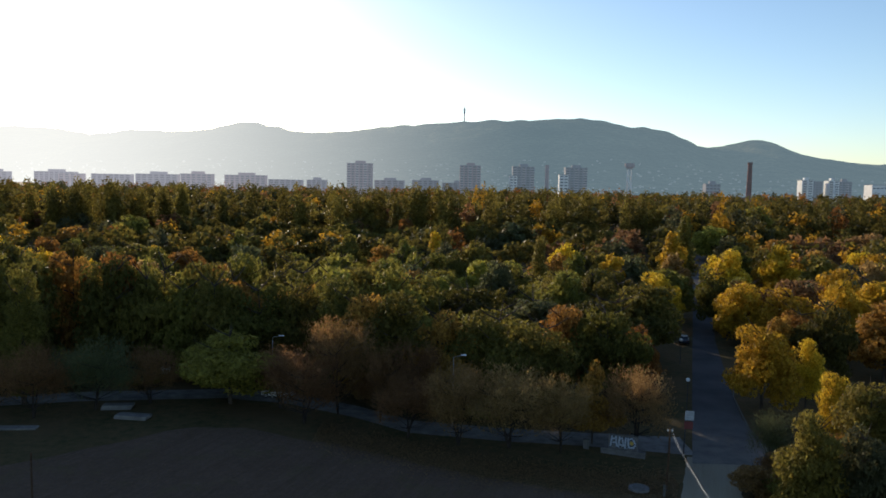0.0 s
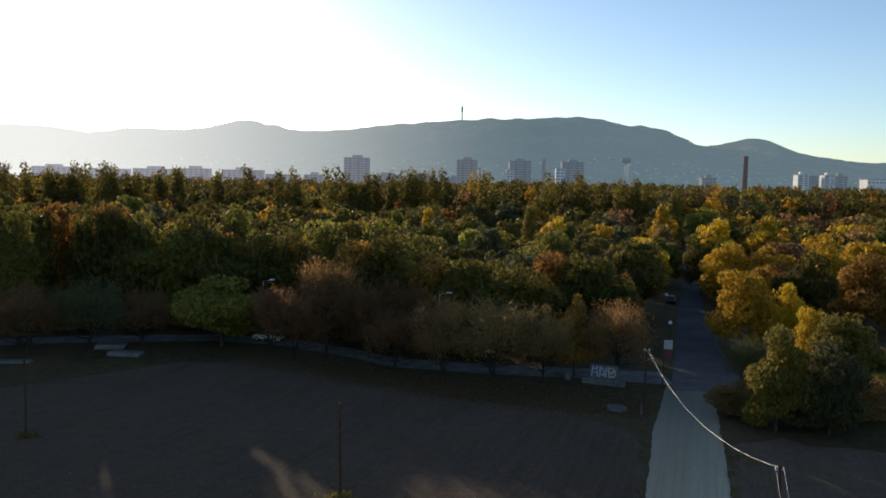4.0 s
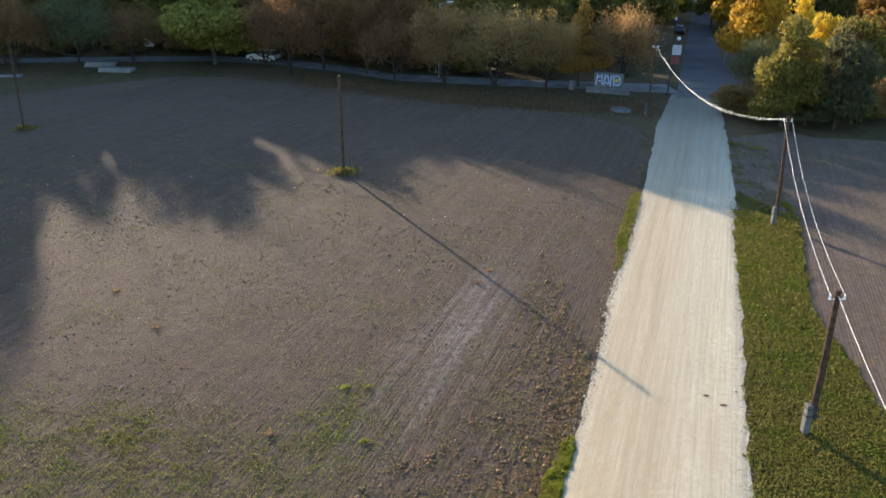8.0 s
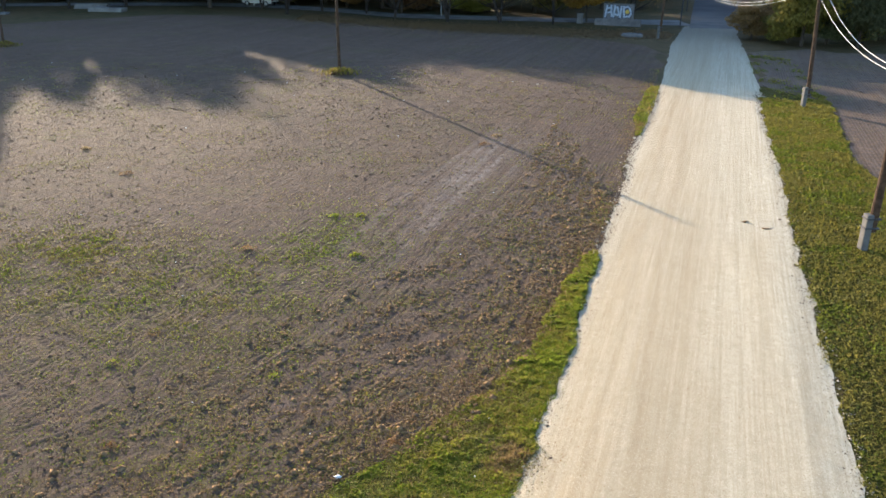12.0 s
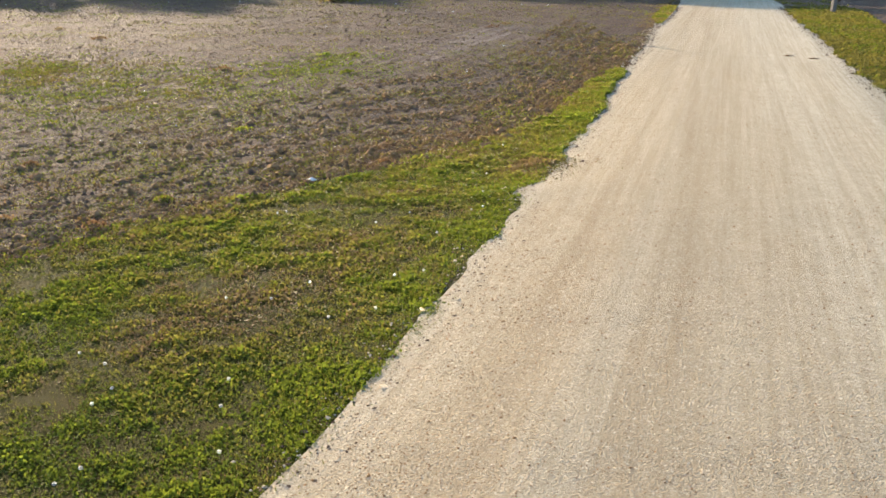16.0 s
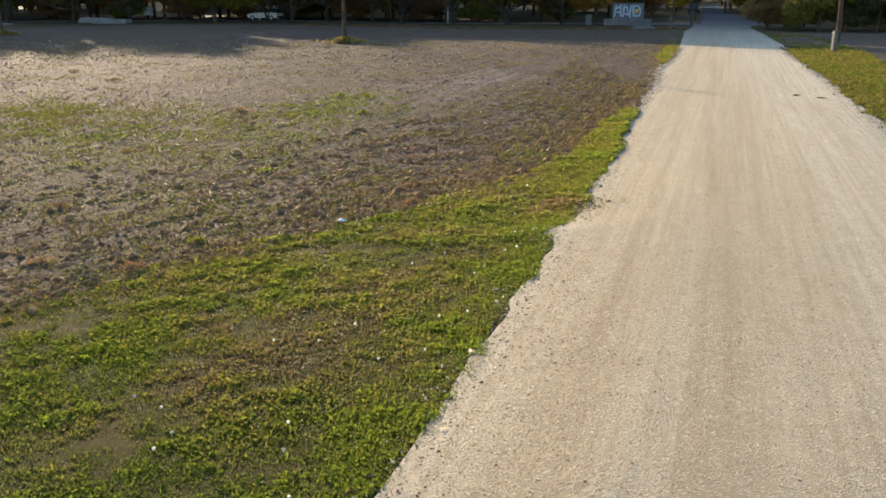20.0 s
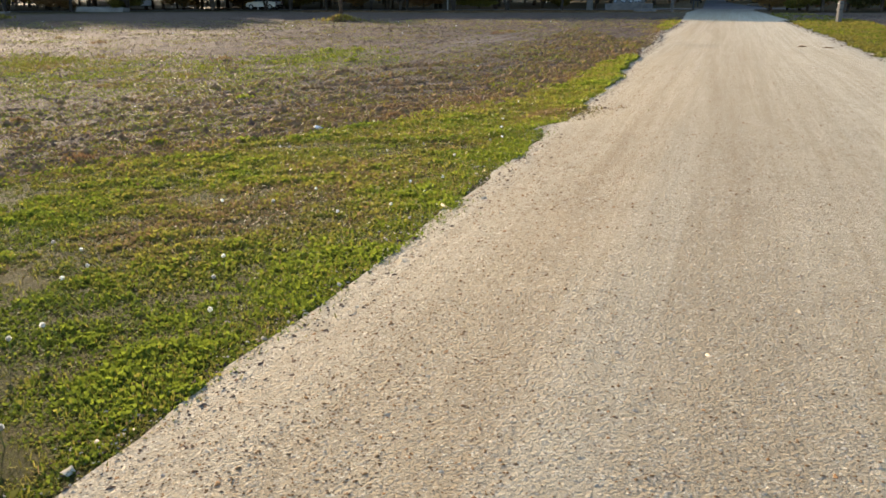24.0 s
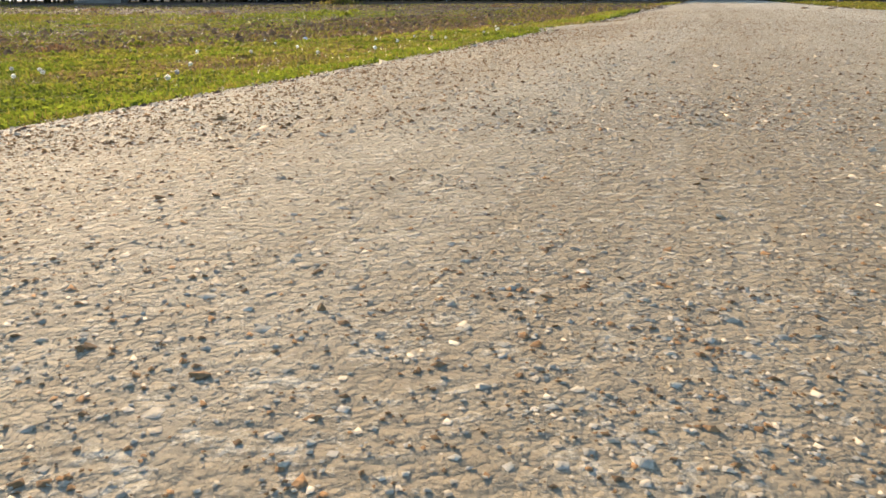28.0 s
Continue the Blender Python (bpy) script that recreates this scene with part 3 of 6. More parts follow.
def painted_haze(nt, b, strength, clear, sunward):
    """Haze painted onto far things as emission: pale towards the sun's side of the valley, blue away from it."""
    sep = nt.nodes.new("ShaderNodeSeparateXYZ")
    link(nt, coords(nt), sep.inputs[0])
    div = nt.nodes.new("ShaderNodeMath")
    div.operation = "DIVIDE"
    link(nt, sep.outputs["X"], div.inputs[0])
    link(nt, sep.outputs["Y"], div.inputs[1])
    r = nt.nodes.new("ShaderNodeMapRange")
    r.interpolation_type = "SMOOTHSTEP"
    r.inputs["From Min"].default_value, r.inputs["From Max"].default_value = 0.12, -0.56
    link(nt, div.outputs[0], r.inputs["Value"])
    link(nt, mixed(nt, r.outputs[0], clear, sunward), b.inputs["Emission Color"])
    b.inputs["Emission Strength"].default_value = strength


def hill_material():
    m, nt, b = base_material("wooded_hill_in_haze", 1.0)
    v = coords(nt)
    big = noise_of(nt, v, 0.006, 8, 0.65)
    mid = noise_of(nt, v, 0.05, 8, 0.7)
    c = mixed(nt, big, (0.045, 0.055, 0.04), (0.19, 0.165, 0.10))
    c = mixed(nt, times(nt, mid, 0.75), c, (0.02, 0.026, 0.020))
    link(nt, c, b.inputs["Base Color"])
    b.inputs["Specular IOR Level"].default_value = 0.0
    painted_haze(nt, b, 0.62, (0.17, 0.245, 0.285), (1.25, 1.26, 1.20))        # emission stands for the haze of four kilometres of air
    bump(nt, b, mid, 1.0, 12.0)
    return m


hu, hv = np.linspace(-4200, 4200, 420), np.linspace(0, 1, 44)
U, V = np.meshgrid(hu, hv)
ridge = hill_height(U)
Z = ridge * np.where(V < 0.62, smooth(0, 0.62, V), 1 - 0.3 * smooth(0.62, 1, V)) * (1 + 0.05 * wob(U, V * 1500, 160) * np.sin(np.pi * V) ** 0.5 * (V < 0.6))
Z += 3.0 * wob(U, V * 900, 26) * smooth(0.1, 0.5, V)
Y = 2300 + 2550 * V
X = U * (0.6 + 0.4 * (Y / 3900.0))
idx = np.arange(U.size).reshape(U.shape)
F = np.stack([idx[:-1, :-1], idx[:-1, 1:], idx[1:, 1:], idx[1:, :-1]], -1).reshape(-1, 4)
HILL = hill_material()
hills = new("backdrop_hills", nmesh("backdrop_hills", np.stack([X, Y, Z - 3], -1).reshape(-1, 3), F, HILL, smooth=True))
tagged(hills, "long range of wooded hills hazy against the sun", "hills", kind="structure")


def hill_z(x, y):
    v = (y - 2300) / 2550.0
    return hill_height(x / (0.6 + 0.4 * (y / 3900.0))) * smooth(0, 0.62, v) - 3


houses = np.random.default_rng(8)
n = 640
hy = 2330 + 620 * houses.random(n) ** 1.4
hx = houses.uniform(-0.55, 0.58, n) * hy
hz = hill_z(hx, hy)
hw, hh = houses.uniform(2.0, 5.0, n), houses.uniform(2.5, 5, n)
CUBE = np.array([(-1, 0, 0), (1, 0, 0), (1, 1, 0), (-1, 1, 0), (-1, 0, 1), (1, 0, 1), (1, 1, 1), (-1, 1, 1), (0, 0, 1.6), (0, 1, 1.6)])
HV = CUBE[None] * np.stack([hw, hw, hh], -1)[:, None, :] + np.stack([hx, hy, hz], -1)[:, None, :]
HF = np.array([(0, 1, 5, 4), (1, 2, 6, 5), (3, 0, 4, 7), (4, 5, 8, 8), (5, 6, 9, 8), (7, 4, 8, 9)])
HF = (HF[None] + (np.arange(n) * 10)[:, None, None]).reshape(-1, 4)


# far-town surfaces, walls and panes alike, given a faint glow as painted haze
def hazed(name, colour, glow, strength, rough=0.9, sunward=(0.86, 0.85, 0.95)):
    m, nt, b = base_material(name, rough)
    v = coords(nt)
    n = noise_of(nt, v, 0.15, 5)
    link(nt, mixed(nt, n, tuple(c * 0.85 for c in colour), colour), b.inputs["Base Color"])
    painted_haze(nt, b, strength, glow, sunward)
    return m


HAZE_GLOW = (0.18, 0.24, 0.30)
PANEL_PINK = hazed("hazy_pinkish_panels", (0.27, 0.185, 0.17), HAZE_GLOW, 0.30)
PANEL_GREY = hazed("hazy_grey_panels", (0.20, 0.19, 0.195), HAZE_GLOW, 0.30)
PANEL_PALE = hazed("hazy_pale_fronts", (0.36, 0.315, 0.30), HAZE_GLOW, 0.30)
PANEL_WHITE = hazed("hazy_white_panels", (0.72, 0.70, 0.66), HAZE_GLOW, 0.2)
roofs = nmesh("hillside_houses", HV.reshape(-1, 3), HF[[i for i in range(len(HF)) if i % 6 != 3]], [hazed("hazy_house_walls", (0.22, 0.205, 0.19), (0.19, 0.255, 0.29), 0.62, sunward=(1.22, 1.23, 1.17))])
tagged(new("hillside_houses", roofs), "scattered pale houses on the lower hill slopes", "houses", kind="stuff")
PANE = hazed("hazy_window_glass", (0.13, 0.13, 0.135), HAZE_GLOW, 0.22, 0.2)
BRICK_RED = hazed("hazy_red_brick", (0.20, 0.085, 0.06), HAZE_GLOW, 0.10)
pane_bm = bmesh.new()
box(pane_bm, -1.0, 1.0, -0.06, 0.06, -0.75, 0.75)
PANE_MESH = bpy.data.meshes.new("window")
pane_bm.to_mesh(PANE_MESH)
pane_bm.free()
PANE_MESH.materials.append(PANE)


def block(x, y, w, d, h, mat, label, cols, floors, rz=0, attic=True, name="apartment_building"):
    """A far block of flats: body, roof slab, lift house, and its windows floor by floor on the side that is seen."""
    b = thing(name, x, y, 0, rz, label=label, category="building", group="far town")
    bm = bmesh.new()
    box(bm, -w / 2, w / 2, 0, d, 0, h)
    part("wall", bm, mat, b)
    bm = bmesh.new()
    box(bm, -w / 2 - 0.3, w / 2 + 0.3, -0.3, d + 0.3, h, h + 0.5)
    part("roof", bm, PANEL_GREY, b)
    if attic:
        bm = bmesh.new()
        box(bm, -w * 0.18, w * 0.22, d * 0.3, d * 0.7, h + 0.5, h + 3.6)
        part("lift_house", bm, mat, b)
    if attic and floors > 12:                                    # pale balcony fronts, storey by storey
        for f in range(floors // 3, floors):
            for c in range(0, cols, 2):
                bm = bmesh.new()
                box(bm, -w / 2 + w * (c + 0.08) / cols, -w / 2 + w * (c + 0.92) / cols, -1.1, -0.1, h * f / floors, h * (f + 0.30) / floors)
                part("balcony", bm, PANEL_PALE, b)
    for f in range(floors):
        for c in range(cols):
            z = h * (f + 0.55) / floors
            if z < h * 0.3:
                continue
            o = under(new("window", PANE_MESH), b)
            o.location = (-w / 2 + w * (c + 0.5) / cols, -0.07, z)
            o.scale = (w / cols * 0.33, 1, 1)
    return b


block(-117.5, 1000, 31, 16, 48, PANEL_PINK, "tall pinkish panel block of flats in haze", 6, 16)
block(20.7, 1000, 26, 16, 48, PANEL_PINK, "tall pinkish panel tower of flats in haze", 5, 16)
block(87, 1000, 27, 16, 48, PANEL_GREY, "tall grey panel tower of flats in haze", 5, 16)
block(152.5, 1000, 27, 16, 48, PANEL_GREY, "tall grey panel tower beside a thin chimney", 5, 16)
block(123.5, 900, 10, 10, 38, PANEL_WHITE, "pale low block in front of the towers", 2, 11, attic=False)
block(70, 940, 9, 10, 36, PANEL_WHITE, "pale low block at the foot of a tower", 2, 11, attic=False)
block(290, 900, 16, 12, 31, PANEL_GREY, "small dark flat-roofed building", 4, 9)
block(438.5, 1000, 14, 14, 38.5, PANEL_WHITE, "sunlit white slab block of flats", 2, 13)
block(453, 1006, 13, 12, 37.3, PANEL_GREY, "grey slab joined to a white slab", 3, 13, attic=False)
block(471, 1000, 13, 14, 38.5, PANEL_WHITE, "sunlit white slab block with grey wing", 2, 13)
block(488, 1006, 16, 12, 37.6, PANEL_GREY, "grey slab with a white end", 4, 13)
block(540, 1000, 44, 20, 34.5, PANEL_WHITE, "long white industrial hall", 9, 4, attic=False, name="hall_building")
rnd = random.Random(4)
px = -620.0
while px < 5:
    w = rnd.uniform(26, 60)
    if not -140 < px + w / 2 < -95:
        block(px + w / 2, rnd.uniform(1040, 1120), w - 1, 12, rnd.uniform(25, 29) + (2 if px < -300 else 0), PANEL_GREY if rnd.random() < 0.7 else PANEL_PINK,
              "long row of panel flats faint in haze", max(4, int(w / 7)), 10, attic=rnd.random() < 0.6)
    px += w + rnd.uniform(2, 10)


def chimney(x, y, r0, r1, h, mat, label):
    c = thing("factory_chimney", x, y, 0, label=label, category="chimney")
    bm = bmesh.new()
    tube(bm, (0, 0, 0), (0, 0, h), r0, r1, 14)
    part("shaft", bm, mat, c)
    bm = bmesh.new()
    tube(bm, (0, 0, h - 2.2), (0, 0, h + 0.1), r1 * 1.16, r1 * 1.2, 14)
    part("crown_ring", bm, mat, c)


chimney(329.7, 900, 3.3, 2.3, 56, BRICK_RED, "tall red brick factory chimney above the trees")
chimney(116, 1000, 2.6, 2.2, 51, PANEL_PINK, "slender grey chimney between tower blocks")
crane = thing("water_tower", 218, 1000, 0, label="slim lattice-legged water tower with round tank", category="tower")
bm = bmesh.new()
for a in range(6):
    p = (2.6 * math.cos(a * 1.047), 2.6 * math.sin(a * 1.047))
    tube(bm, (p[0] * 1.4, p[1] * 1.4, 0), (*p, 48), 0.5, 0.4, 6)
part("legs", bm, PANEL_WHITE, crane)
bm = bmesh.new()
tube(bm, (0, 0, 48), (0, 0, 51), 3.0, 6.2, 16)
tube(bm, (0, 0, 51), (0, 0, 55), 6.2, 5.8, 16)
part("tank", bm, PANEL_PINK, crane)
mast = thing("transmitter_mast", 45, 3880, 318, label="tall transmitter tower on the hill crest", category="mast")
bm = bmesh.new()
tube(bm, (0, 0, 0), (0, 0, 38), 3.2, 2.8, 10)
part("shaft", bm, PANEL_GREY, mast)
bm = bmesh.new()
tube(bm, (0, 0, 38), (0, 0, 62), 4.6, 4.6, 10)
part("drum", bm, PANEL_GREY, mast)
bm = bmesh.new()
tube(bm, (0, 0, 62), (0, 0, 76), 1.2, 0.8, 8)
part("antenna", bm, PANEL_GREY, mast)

# ---- trees ----


def crown_arrays(species, n, leaf, seed):
    """Leaf quads of one crown for a tree 1 high and 1 wide (scaled later per tree); clumps with gaps and an uneven outline."""
    g = np.random.default_rng(seed)
    if species == "poplar":
        lobes = [(g.normal(0, 0.08), g.normal(0, 0.08), z, 0.40 * (1.1 - abs(z - 0.45) * 0.95), 0.08) for z in np.linspace(0.10, 0.93, 16)]
    elif species == "cone":
        lobes = [(g.normal(0, 0.34 * (1 - z)), g.normal(0, 0.34 * (1 - z)), z, 0.10 + 0.26 * (1 - z), 0.10) for z in np.linspace(0.25, 0.93, 17)]
    elif species == "broad":
        lobes = [(0.40 * r * math.cos(a), 0.40 * r * math.sin(a), 0.20 + 0.66 * (1 - 0.5 * r * r) * h, g.uniform(0.10, 0.21), g.uniform(0.07, 0.13))
                 for r, a, h in zip(np.sqrt(g.random(40)), g.random(40) * 6.28, g.uniform(0.02, 1.0, 40) ** 0.8)]
    else:
        lobes = [(0.34 * r * math.cos(a), 0.34 * r * math.sin(a), 0.18 + 0.72 * (1 - 0.5 * r * r) * h, g.uniform(0.11, 0.22), g.uniform(0.07, 0.13))
                 for r, a, h in zip(np.sqrt(g.random(44)), g.random(44) * 6.28, g.uniform(0.0, 1.0, 44) ** 0.8)]
    L = np.array(lobes)
    wts = L[:, 3] ** 2
    k = g.choice(len(L), n, p=wts / wts.sum())
    d = g.normal(size=(n, 3))
    d /= np.linalg.norm(d, axis=1, keepdims=True)
    rad = g.uniform(0.5, 1.1, n) ** 0.5
    P = L[k, :3] + d * rad[:, None] * np.stack([L[k, 3], L[k, 3], L[k, 4]], -1)
    P[:, 2] = np.clip(P[:, 2], 0.08, 1.0)
    nrm = d * 0.7 + g.normal(size=(n, 3)) * 0.55 + np.array([0, 0, 0.30])
    nrm /= np.linalg.norm(nrm, axis=1, keepdims=True)
    t = np.cross(nrm, g.normal(size=(n, 3)))
    t /= np.linalg.norm(t, axis=1, keepdims=True)
    b = np.cross(nrm, t)
    s = leaf * g.uniform(0.6, 1.4, n)[:, None]
    return P, t * s, b * s * 0.7


def bare_arrays(n, leaf, seed):
    """A thinning crown: upswept twigs with a few dry leaves."""
    g = np.random.default_rng(seed)
    lobes = np.array([(0.42 * r * math.cos(a), 0.42 * r * math.sin(a), g.uniform(0.47, 0.94) * (1 - 0.16 * r)) for r, a in zip(np.sqrt(g.random(44)), g.random(44) * 6.28)])
    k = g.integers(0, len(lobes), n)
    P = lobes[k] + g.normal(size=(n, 3)) * np.array([0.07, 0.07, 0.075])
    P[:, 2] = np.clip(P[:, 2], 0.12, 1.0)
    out = np.stack([P[:, 0], P[:, 1], np.full(n, 0.55)], -1) + g.normal(size=(n, 3)) * 0.28
    out /= np.linalg.norm(out, axis=1, keepdims=True)
    side = np.cross(out, g.normal(size=(n, 3)))
    side /= np.linalg.norm(side, axis=1, keepdims=True)
    long = g.random(n) < 0.6
    ln = np.where(long, leaf * 2.6, leaf * 0.6) * g.uniform(0.6, 1.3, n)
    wd = np.where(long, leaf * 0.10, leaf * 0.45)
    return P, out * ln[:, None], side * wd[:, None]


def quads(P, T, B, scale=(1, 1, 1), leafscale=1.0, three=False):
    P = P * np.array(scale)
    if three:
        V = np.stack([P - T * leafscale * 1.2, P + (B * 1.25 + T * 0.7) * leafscale, P + (T * 0.7 - B * 1.25) * leafscale], 1).reshape(-1, 3)
        return V, np.arange(len(V)).reshape(-1, 3)
    V = np.stack([P - T * leafscale, P + B * leafscale, P + T * leafscale, P - B * leafscale], 1).reshape(-1, 3)
    return V, np.arange(len(V)).reshape(-1, 4)


def trunk_mesh(seed, h, w, mat, multi=False):
    g = random.Random(seed)
    bm = bmesh.new()
    r = 0.020 * h + 0.03
    stems = 3 if multi else 1
    for s in range(stems):
        lean = Vector((g.uniform(-1, 1), g.uniform(-1, 1), 0)) * (0.14 * w if multi else 0.02 * h)
        p, top = Vector((0, 0, -0.1)), Vector((0, 0, h * (0.6 if multi else 0.78))) + lean
        last, rr = p, r * (0.65 if multi else 1)
        for i in range(1, 5):
            q = p.lerp(top, i / 4) + Vector((g.uniform(-1, 1), g.uniform(-1, 1), 0)) * 0.012 * h
            tube(bm, last, q, rr * (1 - 0.22 * (i - 1)), rr * (1 - 0.22 * i), 7)
            if i >= 2 or multi:
                for j in range(3):
                    a = g.uniform(0, 6.28)
                    tip = q + Vector((math.cos(a) * w * 0.33, math.sin(a) * w * 0.33, h * g.uniform(0.08, 0.22)))
                    midp = q.lerp(tip, 0.5) + Vector((0, 0, -0.015 * h))
                    tube(bm, q, midp, rr * 0.36, rr * 0.24, 5)
                    tube(bm, midp, tip, rr * 0.24, rr * 0.06, 5)
            last = q
    me = bpy.data.meshes.new("trunk")
    bm.to_mesh(me)
    bm.free()
    me.materials.append(mat)
    return me


CROWNS, TRUNKS = {}, {}
LOOKS = {"green": "dark green", "olive": "olive green turning", "yellowgreen": "yellow-green autumn", "gold": "golden yellow autumn", "rust": "rusty orange autumn",
         "brown": "thin brown", "greygreen": "dull grey-green"}
SHAPES = {"round": "rounded tree", "broad": "broad spreading tree", "cone": "pointed tree", "poplar": "columnar poplar", "bare": "many-stemmed half-bare tree", "shrub": "low dense shrub"}
SPOTS = []


def tree(species, colour, x, y, h, w):
    """One tree: tapered trunk with limbs, and a crown of separate leaves, sized by how near it stands."""
    dist = math.hypot(x, y)
    lod = 0 if dist < 112 else (1 if dist < 170 else 2)
    var = len(SPOTS) % 4
    key = (species, var, lod)
    if key not in CROWNS:
        n = {0: 11500, 1: 8200, 2: 4000}[lod] if species != "bare" else 7000
        size = ({0: 0.0165, 1: 0.0205, 2: 0.030} if species != "bare" else {0: 0.022, 1: 0.024, 2: 0.03})[lod]
        P, T, B = bare_arrays(n, size * 1.0, 50 + var) if species == "bare" else crown_arrays(species, n, size, 90 + var + 7 * len(species))
        hh, ww = (10, 10) if species != "poplar" else (22, 7)
        V, F = quads(P, T, B, (ww, ww, hh), 10.0 if species != "poplar" else 11.0, species != "bare")
        CROWNS[key] = (nmesh("crown", V, F, LEAF["green"]), hh, ww)
        TRUNKS[key] = trunk_mesh(7 + var, hh, ww, DARK_BARK if species == "bare" else BARK, species == "bare")
    me, hh, ww = CROWNS[key]
    root = new("tree")
    root.matrix_basis = Matrix.LocRotScale((x, y, float(land(x, y))), Euler((0, 0, (len(SPOTS) * 2.4) % 6.28)), (w / ww, w / ww, h / hh))
    near = "beside the path" if y < 100 and x < 22 else ("beside the road" if y < 75 else "in the wood")
    tagged(root, f"{LOOKS[colour]} {SHAPES[species]} {near}", "tree", "trees of the wood")
    under(new("trunk", TRUNKS[key]), root)
    c = under(new("crown", me), root)
    c.material_slots[0].link = "OBJECT"
    c.material_slots[0].material = LEAF[colour]
    SPOTS.append((x, y, w * 0.5))
    return root


# trees that stand out, row by row
tree("round", "yellowgreen", -54.9, 115.8, 13, 9.7)
tree("round", "yellowgreen", -52.5, 125.7, 13, 9.7)
tree("broad", "olive", -45.5, 119.0, 12, 14.1)
tree("round", "olive", -53.9, 104.3, 11, 5.8)
tree("cone", "gold", -38.3, 120.4, 12, 5.9)
tree("broad", "green", -28.7, 132.8, 14, 17.7)
tree("broad", "green", -19.4, 140.2, 12, 14.7)
tree("broad", "yellowgreen", -26.4, 97.4, 10.8, 12.8)
tree("bare", "brown", -12.7, 94.0, 11.8, 8.5)
tree("bare", "brown", -16.0, 90.2, 9, 9.4)
tree("bare", "brown", -3.7, 93.1, 9.5, 7.1)
tree("cone", "gold", -4.9, 233.7, 13, 9.9)
tree("round", "greygreen", 24.4, 296.5, 15, 17.7)
tree("round", "yellowgreen", 7.0, 174.3, 12, 11.0)
tree("round", "olive", -17.3, 156.0, 12, 12.0)
tree("round", "rust", -12.2, 161.0, 9, 5.6)
tree("round", "yellowgreen", 18.0, 157.2, 11, 13.2)
tree("round", "green", 27.7, 156.0, 13, 12.0)
tree("broad", "green", 3.2, 136.0, 12, 13.3)
tree("broad", "greygreen", 13.3, 126.3, 12, 12.4)
tree("cone", "gold", 56.5, 206.7, 16, 10.9)
tree("round", "gold", 41.3, 158.0, 12, 11.1)
tree("round", "brown", 48.8, 243.5, 11, 15.4)
tree("broad", "green", 24.9, 120.4, 13, 13.5)
tree("round", "rust", 25.2, 107.9, 10, 7.2)
tree("round", "olive", 8.2, 104.0, 11, 8.3)
tree("round", "yellowgreen", 98.7, 306.7, 14, 16.2)
tree("round", "gold", 61.5, 178.0, 14, 11)
tree("round", "gold", 51.6, 140.5, 13, 10.9)
tree("round", "gold", 39.6, 100.5, 11.8, 9.6)
tree("round", "rust", 46.4, 111.9, 11, 5.5)
tree("round", "gold", 45.6, 101.7, 9, 5.0)
tree("broad", "green", 50.9, 109.2, 15, 8.4)
tree("round", "rust", 104.7, 257.8, 13, 13.6)
tree("round", "brown", 101.1, 223.8, 12, 11.0)
tree("broad", "gold", 73.6, 140.9, 15, 14.8)
tree("round", "brown", 149.1, 288.4, 14, 22.3)
tree("round", "gold", 42.1, 87.0, 9, 4.2)
tree("round", "yellowgreen", 43.4, 82.0, 9, 7.4)
tree("round", "yellowgreen", 30.4, 67.1, 9.4, 6.3)
tree("round", "greygreen", 34.7, 66.5, 9.2, 6.0)
tree("bare", "greygreen", 31.4, 76.6, 7, 4.8)
tree("cone", "rust", 15.8, 85.5, 9, 4.8)
tree("bare", "brown", 20.4, 85.1, 8.6, 8.3)
tree("bare", "brown", 6.8, 83.6, 8.6, 11.6)
tree("bare", "brown", 1.5, 83.9, 9, 7.6)
tree("bare", "greygreen", -41.3, 93.6, 8.5, 10.4)
tree("bare", "brown", -46.6, 89.7, 8.5, 8.1)
tree("bare", "brown", -7.5, 91.8, 9, 5.8)
tree("broad", "rust", -111.0, 233.9, 14, 18.1)
tree("round", "olive", -110.0, 274.8, 15, 15.5)
tree("broad", "olive", -58.6, 224.3, 14, 18.9)
tree("round", "green", -34.9, 206.8, 14, 13.1)
tree("broad", "olive", -73.0, 188.0, 13, 15.8)
tree("round", "rust", -59.3, 179.1, 12, 11.3)
tree("broad", "green", -37.0, 289.6, 15, 20.4)
tree("poplar", "olive", 62.0, 215.0, 20, 5.5)
tree("round", "yellowgreen", 152.0, 400.0, 21, 15)

# the row that shades the field: half-bare trees on the near side of the path, tall dense ones behind it
row = random.Random(3)
for x in np.arange(-60, 20, 8.0):
    py = float(np.interp(x, [-60, -45, -28, -20, -11, -4, 6, 15, 26], [94, 99, 102, 100.5, 95.5, 90, 88, 87, 85.5]))
    if all((x - a) ** 2 + (py - 4 - b) ** 2 > 12 for a, b, c in SPOTS):
        tree("bare", row.choice(["brown", "brown", "rust"]), float(x), py - row.uniform(3.2, 5.5), row.uniform(6.5, 9), row.uniform(6, 8.5))
